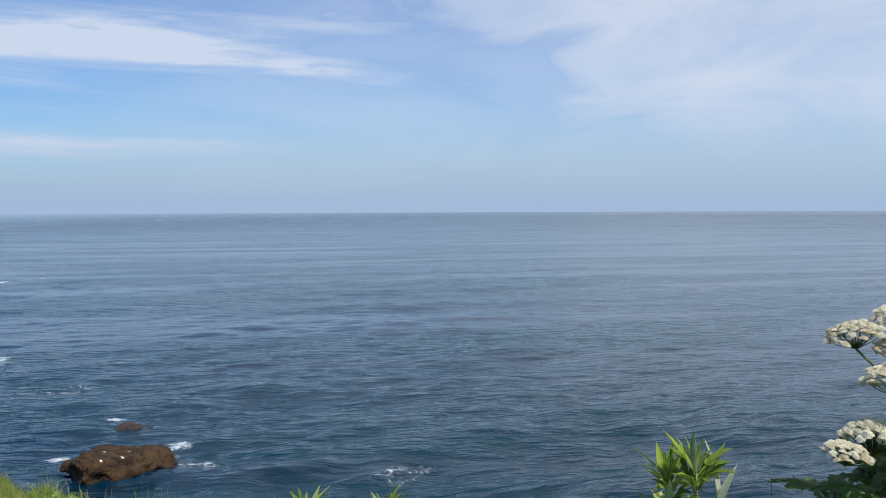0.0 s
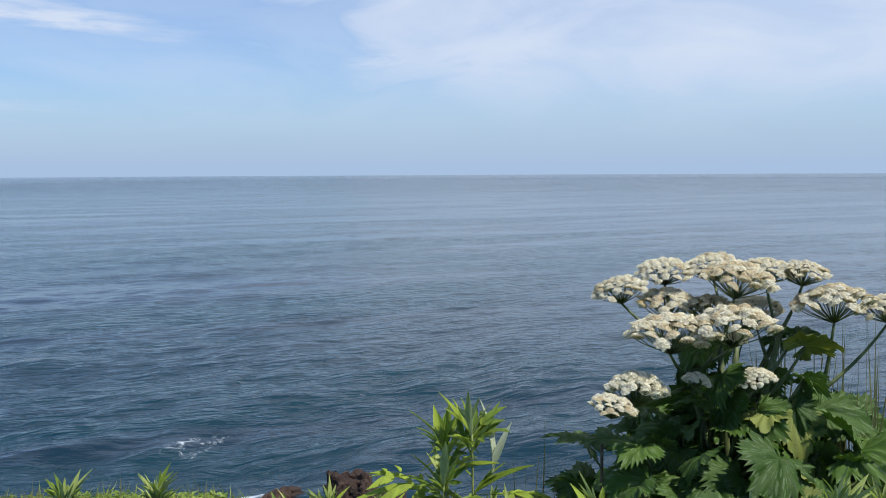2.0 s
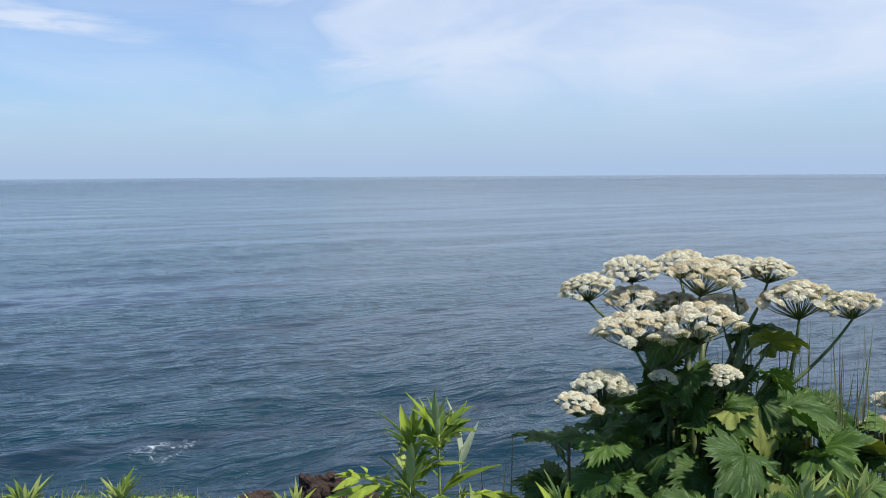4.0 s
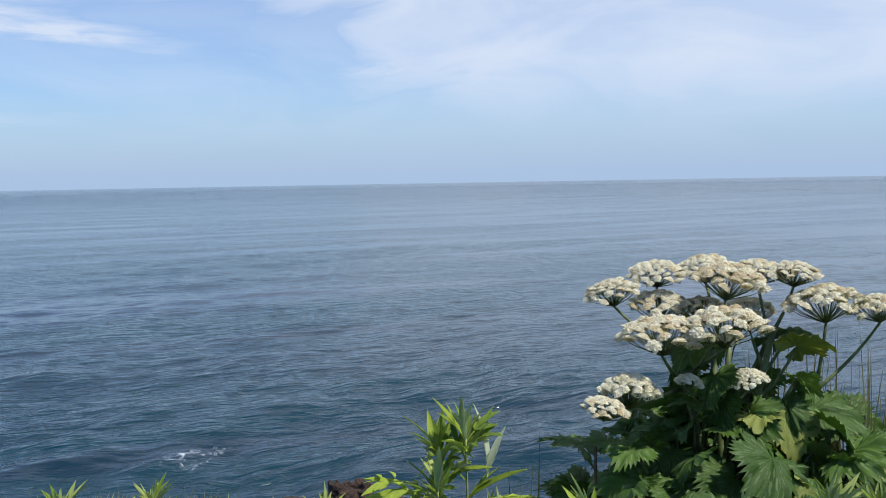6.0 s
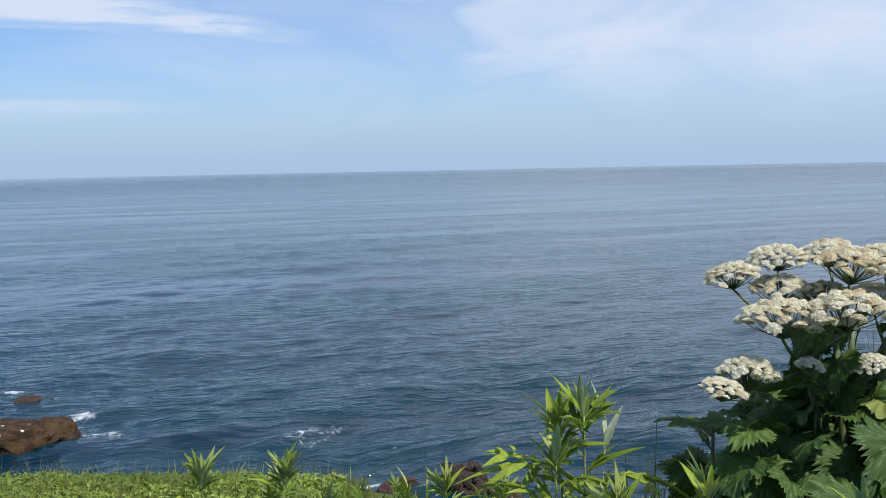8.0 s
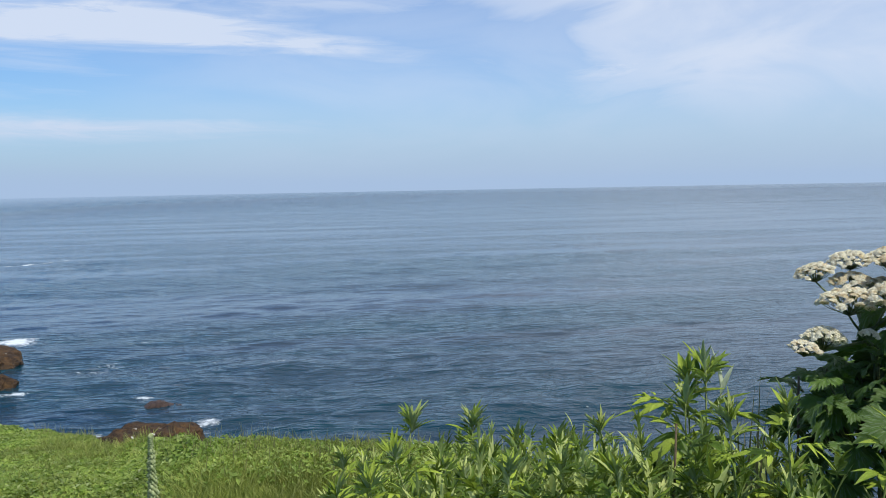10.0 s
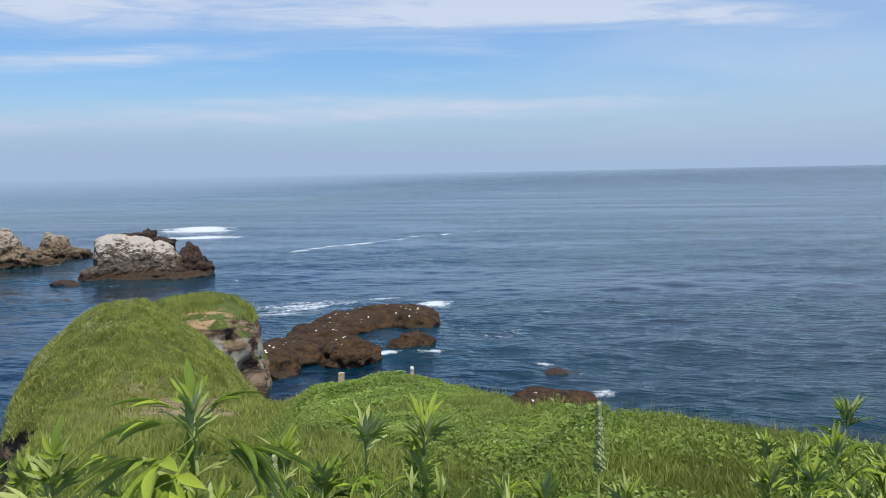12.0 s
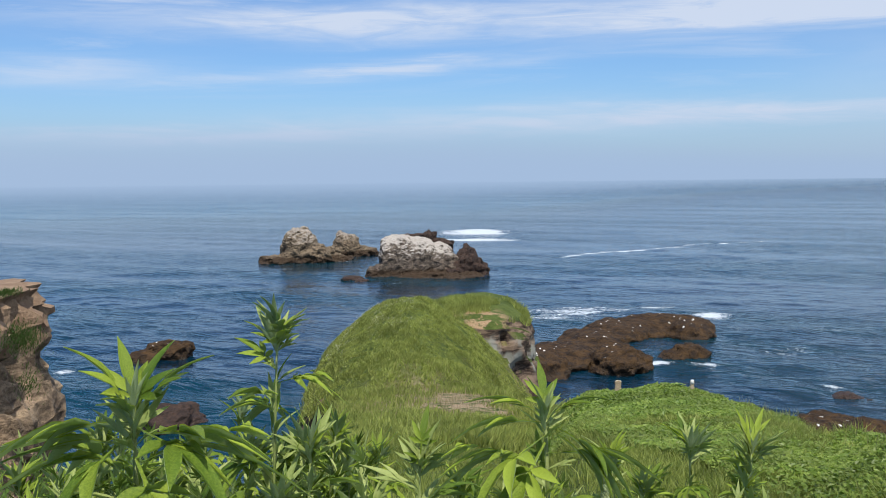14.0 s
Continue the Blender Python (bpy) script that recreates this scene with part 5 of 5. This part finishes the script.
# ---- hogweed ----
def umbellet_mesh(seed, mat_a, mat_b, fat=1.0):
    """A little dome of tiny five-petalled florets, of unit radius."""
    rng = random.Random(seed)
    verts, faces, fm = [], [], []
    for k in range(58):
        q = math.sqrt((k + 0.5) / 58)
        th = k * 2.39996 + rng.uniform(-0.2, 0.2)
        c = Vector((math.cos(th) * q, math.sin(th) * q, fat * 0.55 * (1 - q * q) + rng.uniform(-0.06, 0.1)))
        n = Vector((math.cos(th) * q * 0.9 + rng.uniform(-0.25, 0.25), math.sin(th) * q * 0.9 + rng.uniform(-0.25, 0.25), 1)).normalized()
        t = n.orthogonal().normalized()
        b = n.cross(t)
        s = 0.23 * rng.uniform(0.8, 1.3)
        m = 1 if rng.random() < 0.08 else 0
        i0 = len(verts)
        verts.append(c - n * s * 0.25)
        for j in range(5):
            a0 = j * 1.2566 + k
            for da, rr in ((-0.45, 0.9), (0.45, 0.9)):
                verts.append(c + (t * math.cos(a0 + da) + b * math.sin(a0 + da)) * s * rr + n * s * 0.2 * rng.random())
        for j in range(5):
            faces.append((i0, i0 + 1 + 2 * j, i0 + 2 + 2 * j))
            fm.append(m)
    # the crowded heart of the dome under the petals
    i0 = len(verts)
    for ring, (q, z) in enumerate(((0.86, -0.10), (0.62, 0.22), (0.30, 0.40))):
        verts += [Vector((math.cos(j * 0.7854) * q, math.sin(j * 0.7854) * q, z * fat)) for j in range(8)]
    for ring in range(2):
        for j in range(8):
            a0, a1 = i0 + ring * 8 + j, i0 + ring * 8 + (j + 1) % 8
            faces.append((a0, a1, a1 + 8, a0 + 8))
            fm.append(1)
    faces.append(tuple(i0 + 16 + j for j in range(8)))
    fm.append(0)
    # the short green pedicels below
    for k in range(9):
        th = k * 0.698
        i0 = len(verts)
        tip = Vector((math.cos(th) * 0.75, math.sin(th) * 0.75, 0.0))
        w = Vector((-math.sin(th), math.cos(th), 0)) * 0.035
        verts += [Vector((0, 0, -0.55)) - w, Vector((0, 0, -0.55)) + w, tip + w, tip - w]
        faces.append((i0, i0 + 1, i0 + 2, i0 + 3))
        fm.append(2)
    ob = mesh_object("umbellet", verts, faces, [mat_a, mat_b, M_HOGSTEM], face_mats=fm, smooth=False)
    me = ob.data
    bpy.data.objects.remove(ob)
    return me


UMBELLETS = {"white": [umbellet_mesh(k, M_FLORET, M_TAN) for k in (1, 2, 3)], "tan": [umbellet_mesh(k, M_TAN, M_FLORET) for k in (4, 5)],
             "bud": [umbellet_mesh(6, M_FLORET, M_FLORET, 1.7)]}


def umbel(parent, place, radius, tilt, turn, tan, seed, dome=0.32, rays=30, kind="white"):
    """An umbel: rays fan out from the stalk's end and carry little domes of florets."""
    rng = random.Random(seed)
    root = new("umbel")
    root.parent = parent
    root.matrix_local = Matrix.Translation(place) @ pose(0, 0, 0, 0, 0, turn) @ pose(0, 0, 0, tilt, 0, 0)
    verts, faces = [], []
    foot = Vector((0, 0, -radius * 0.5))
    for k in range(rays):
        q = math.sqrt((k + 0.6) / rays)
        th = k * 2.39996 + rng.uniform(-0.15, 0.15)
        tip = Vector((math.cos(th) * q * radius, math.sin(th) * q * radius, radius * dome * (1 - q ** 2.0) - 0.08 * radius * q ** 6 + rng.uniform(-0.03, 0.03) * radius))
        mid = foot.lerp(tip, 0.55) + Vector((math.cos(th), math.sin(th), 0)) * radius * 0.10 * q
        v, f = tube([foot, mid, tip], [0.0013, 0.0010, 0.0007], 4)
        b = len(verts)
        verts += v
        faces += [[b + i for i in g] for g in f]
        pool = UMBELLETS["bud"] if kind == "bud" else UMBELLETS["tan" if rng.random() < tan else "white"]
        ob = new("umbellet", rng.choice(pool))
        ob.parent = root
        s = radius * (0.26 if kind == "bud" else 0.205) * rng.uniform(0.85, 1.15) * math.sqrt(30 / rays)
        ob.matrix_local = Matrix.Translation(tip) @ pose(0, 0, 0, 0, 0, math.degrees(th)) @ pose(0, 0, 0, 0, 32 * q, rng.uniform(0, 360)) @ Matrix.Scale(s, 4)
    tagged(mesh_object("umbel_base", verts, faces, [M_HOGSTEM], root, "thin green rays"), kind="stuff")
    return root


def hog_leaf_mesh(seed, ragged=1.0):
    """A broad lobed and toothed leaf of unit length with a sunken midrib, folded a little, in two layers."""
    rng = random.Random(seed)
    lobes = [(-118, 0.66, 19), (-58, 0.84, 19), (0, 1.0, 19), (58, 0.84, 19), (118, 0.66, 19)]
    outline = []
    for k in range(85):
        th = -158 + 316 * k / 84
        r = 0.0
        for c, l, w in lobes:
            r = max(r, l * (0.74 + 0.26 * math.exp(-(((th - c) / w) ** 2))) if abs(th - c) < 34 else 0.0)
        r = max(r, 0.46)
        r *= 1 + 0.085 * ragged * (1 if k % 2 else -1) + rng.uniform(-0.05, 0.05)
        outline.append((math.radians(th), r))
    verts, faces, fm = [], [], []
    rings = (0.0, 0.25, 0.5, 0.75, 0.9, 1.0)
    wave = [rng.uniform(0, 6.28) for _ in range(4)]
    for layer in (0, 1):
        base = len(verts)
        for f in rings:
            for th, r in outline:
                x, y = math.cos(th) * r * f, math.sin(th) * r * f
                z = -0.45 * (x - 0.1) ** 2 - 0.20 * y * y + 0.30 * abs(y) ** 0.9 * 0.5
                z += 0.09 * noise.noise(Vector((x * 3.2 + seed * 5, y * 3.2, 0.4))) + 0.05 * noise.noise(Vector((x * 8 + seed * 3, y * 8, 1.4)))
                z += 0.03 * f * math.sin(th * 4 + wave[0]) + 0.03 * f * math.sin(th * 15 + wave[1]) + 0.04 * math.sin(x * 9 + wave[2]) * abs(y)
                dip = min(abs(((math.degrees(th) - c + 180) % 360) - 180) for c, l, w in lobes)
                z += 0.006 * f * min(1, dip / 12)
                verts.append(Vector((x, y, z - 0.002 * layer)))
        m = len(outline)
        for i in range(len(rings) - 1):
            for j in range(m - 1):
                q = (base + i * m + j, base + (i + 1) * m + j, base + (i + 1) * m + j + 1, base + i * m + j + 1)
                faces.append(q if layer == 0 else q[::-1])
                fm.append(layer)
    ob = mesh_object("leaf", verts, faces, [M_HOGLEAF, M_HOGUNDER], face_mats=fm)
    me = ob.data
    bpy.data.objects.remove(ob)
    return me


HOG_LEAVES = [hog_leaf_mesh(k) for k in range(5)]
HOG_PALE = hog_leaf_mesh(9, 0.4)
HOG_PALE.materials[0], HOG_PALE.materials[1] = M_PALE, M_PALE


def stalk(parent, name, pts, r0, r1):
    n = len(pts)
    v, f = tube(pts, [r0 + (r1 - r0) * i / (n - 1) for i in range(n)], 8)
    return mesh_object(name, v, f, [M_HOGSTEM], parent)


def curve3(a, b, sag, n=6):
    """Points from a to b that bow outwards by sag."""
    a, b = Vector(a), Vector(b)
    flat = Vector((b.x - a.x, b.y - a.y, 0))
    return [a.lerp(b, i / (n - 1)) + flat * sag * math.sin(math.pi * i / (n - 1)) for i in range(n)]


def hogweed(base, stems, umbels, buds, leafage, spread, label, seed):
    """A hogweed: thick stems, stalks to each umbel, broad leaves on stalks. All places are metres from its foot."""
    rng = random.Random(seed)
    root = new("hogweed")
    root.location = base
    for pts in stems:
        stalk(root, "stem", pts, 0.010, 0.006)
    for k, (x, y, z, rad, tan) in enumerate(list(umbels) + [(*b, 0.0) for b in buds]):
        bud = k >= len(umbels)
        turn, tilt = rng.uniform(0, 360), rng.uniform(2, 15)
        umbel(root, (x, y, z), rad, tilt, turn, tan, seed * 100 + k, 0.55 if bud else 0.42, (70 if bud else 40) if rad > 0.035 else 22, "bud" if bud else "white")
        foot = Vector((x, y, z)) + pose(0, 0, 0, 0, 0, turn) @ pose(0, 0, 0, tilt, 0, 0) @ Vector((0, 0, -rad * 0.5))
        spots = [Vector(p[-2]).lerp(Vector(p[-1]), q) for p in stems for q in ((0.0, 0.5, 1.0), (0.25, 0.75), (-0.15, 0.35, 0.9))[k % 3]]
        spot = min(spots, key=lambda p: (p - foot).length + 3.0 * max(0.0, p.z - foot.z + 0.06))
        stalk(root, "stalk", curve3(spot, foot, 0.08), 0.0043, 0.0026)
    for k in range(leafage):
        upper = k % 9 == 5
        th = k * 137.5 + rng.uniform(-30, 30)
        q = rng.uniform(0.25, 1.0)
        z = (rng.uniform(0.98, 1.12) if upper else 1.03 - 0.40 * q * rng.uniform(0.3, 1.1)) * spread[2]
        d = Vector((math.cos(radians(th)) * spread[0], math.sin(radians(th)) * spread[0], 0)) * (0.3 if upper else q)
        p = Vector((spread[1] * 0.54, -spread[1] * 0.84, z)) + d
        size = rng.uniform(0.045, 0.08) if upper else rng.choice((0.060, 0.075, 0.085, 0.10)) * rng.uniform(0.9, 1.1)
        me = HOG_PALE if k % 13 == 5 else HOG_LEAVES[k % len(HOG_LEAVES)]
        leaf_part("leaf", me, root, p, th + rng.uniform(-40, 40), rng.uniform(-55, 25), rng.uniform(-45, 45), size)
        foot = (p.x * 0.3, p.y * 0.3, z - 0.16)
        stalk(root, "leaf_stalk", curve3(foot, p, 0.12), 0.0042, 0.0026)
    return tagged(root, label, "plant", "hogweed plants")


# umbels: place, radius, share of faded florets
UMBELS = [
    (-0.060, 0.159, 1.200, 0.056, 0.15),
    (0.039, 0.103, 1.231, 0.056, 0.10),
    (0.103, 0.024, 1.239, 0.058, 0.30),
    (0.029, -0.050, 1.224, 0.074, 0.50),
    (0.184, -0.067, 1.230, 0.054, 0.20),
    (0.161, -0.142, 1.231, 0.052, 0.10),
    (0.147, -0.204, 1.176, 0.077, 0.45),
    (0.256, -0.283, 1.158, 0.057, 0.20),
    (0.029, 0.090, 1.166, 0.068, 0.40),
    (0.054, 0.011, 1.159, 0.057, 0.50),
    (0.183, -0.042, 1.148, 0.054, 0.30),
    (-0.134, 0.022, 1.135, 0.078, 0.25),
    (-0.101, -0.082, 1.154, 0.079, 0.45),
    (-0.282, 0.069, 1.020, 0.042, 0.15),
]
BUDS = [
    (-0.114, -0.066, 1.131, 0.018),
    (-0.097, -0.092, 1.130, 0.018),
    (-0.204, 0.058, 1.034, 0.057),
    (-0.045, -0.112, 1.044, 0.038),
    (-0.106, -0.019, 1.043, 0.024),
]
STEMS = [
    [(0.003, -0.053, 0.520), (0.030, -0.038, 0.859), (0.034, -0.026, 0.972), (0.040, -0.016, 1.085)],
    [(0.047, -0.068, 0.505), (0.070, -0.044, 0.861), (0.066, -0.035, 0.989), (0.078, -0.037, 1.092)],
    [(-0.037, -0.043, 0.535), (-0.014, -0.023, 0.868), (-0.013, 0.014, 0.988), (-0.024, 0.047, 1.089)],
    [(0.123, -0.151, 0.495), (0.150, -0.135, 0.843), (0.155, -0.149, 0.915), (0.146, -0.192, 1.016)],
    [(0.025, -0.086, 0.520), (0.062, -0.080, 0.904), (0.085, -0.097, 1.016), (0.131, -0.112, 1.126)],
]
hogweed((2.83, 1.17, 18.50), STEMS, UMBELS, BUDS, 172, (0.35, 0.09, 1.0), "tall hogweed with many creamy white umbels and broad leaves", 5)

UMBELS_B = [
    (0.098, 0.046, 0.903, 0.038, 0.20),
    (0.032, 0.047, 0.857, 0.059, 0.70),
    (0.076, -0.010, 0.927, 0.059, 0.30),
    (0.023, -0.028, 0.880, 0.065, 0.60),
]
hogweed((3.190, 0.786, 18.520), [[(0, 0, 0), (0.01, 0.0, 0.3), (0.0, 0.01, 0.55)]], UMBELS_B, [], 16, (0.15, 0.0, 0.8),
        "shorter hogweed with fading cream umbels at the cliff edge", 6)


def build_reeds():
    """Tall thin grass stalks behind the hogweed."""
    rng = np.random.default_rng(77)
    roots, length, width = [], [], []
    for k in range(230):
        q = rng.uniform(-0.05, 0.40)
        x, y = 3.02 + 0.30 * q + rng.normal(0, 0.05), 1.12 - 0.84 * q + rng.normal(0, 0.05)
        z = 18.55
        roots.append((x, y, z))
        length.append(rng.uniform(0.78, 1.2))
        width.append(rng.uniform(0.008, 0.014))
    for k in range(9):
        roots.append((2.72 + rng.normal(0, 0.03), 1.50 + rng.normal(0, 0.03), 18.6))
        length.append(rng.uniform(0.66, 0.92))
        width.append(0.010)
    ups = np.tile([0.0, 0.0, 1.0], (len(roots), 1))
    blades("tall_grass", "tall thin dark grass stalks beside the hogweed", roots, ups, length, width, M_STRAW, 0.14, 9)


build_reeds()


# ---- dry stalks ----
def dry_stalk(x, y, top, seed):
    """A dead stem of last year, broken off at the top."""
    rng = random.Random(seed)
    pts = [(x + rng.uniform(-0.012, 0.012), y + rng.uniform(-0.012, 0.012), 18.5 + (top - 18.5) * k / 5) for k in range(6)]
    v, f = tube(pts, [0.0045, 0.0042, 0.004, 0.0038, 0.0036, 0.003], 8)
    return tagged(mesh_object("dry_stalk", v, f, [M_DRY]), "broken brown dead stalk among the mugwort", "plant stalk", "dry stalks")


M_DRY = plain("dead_stalk", (0.06, 0.045, 0.025), (0.17, 0.13, 0.07), 25, 0.85, 0.5, 0.002)
dry_stalk(2.60, 1.29, 19.43, 1)
dry_stalk(2.36, 1.52, 19.30, 3)
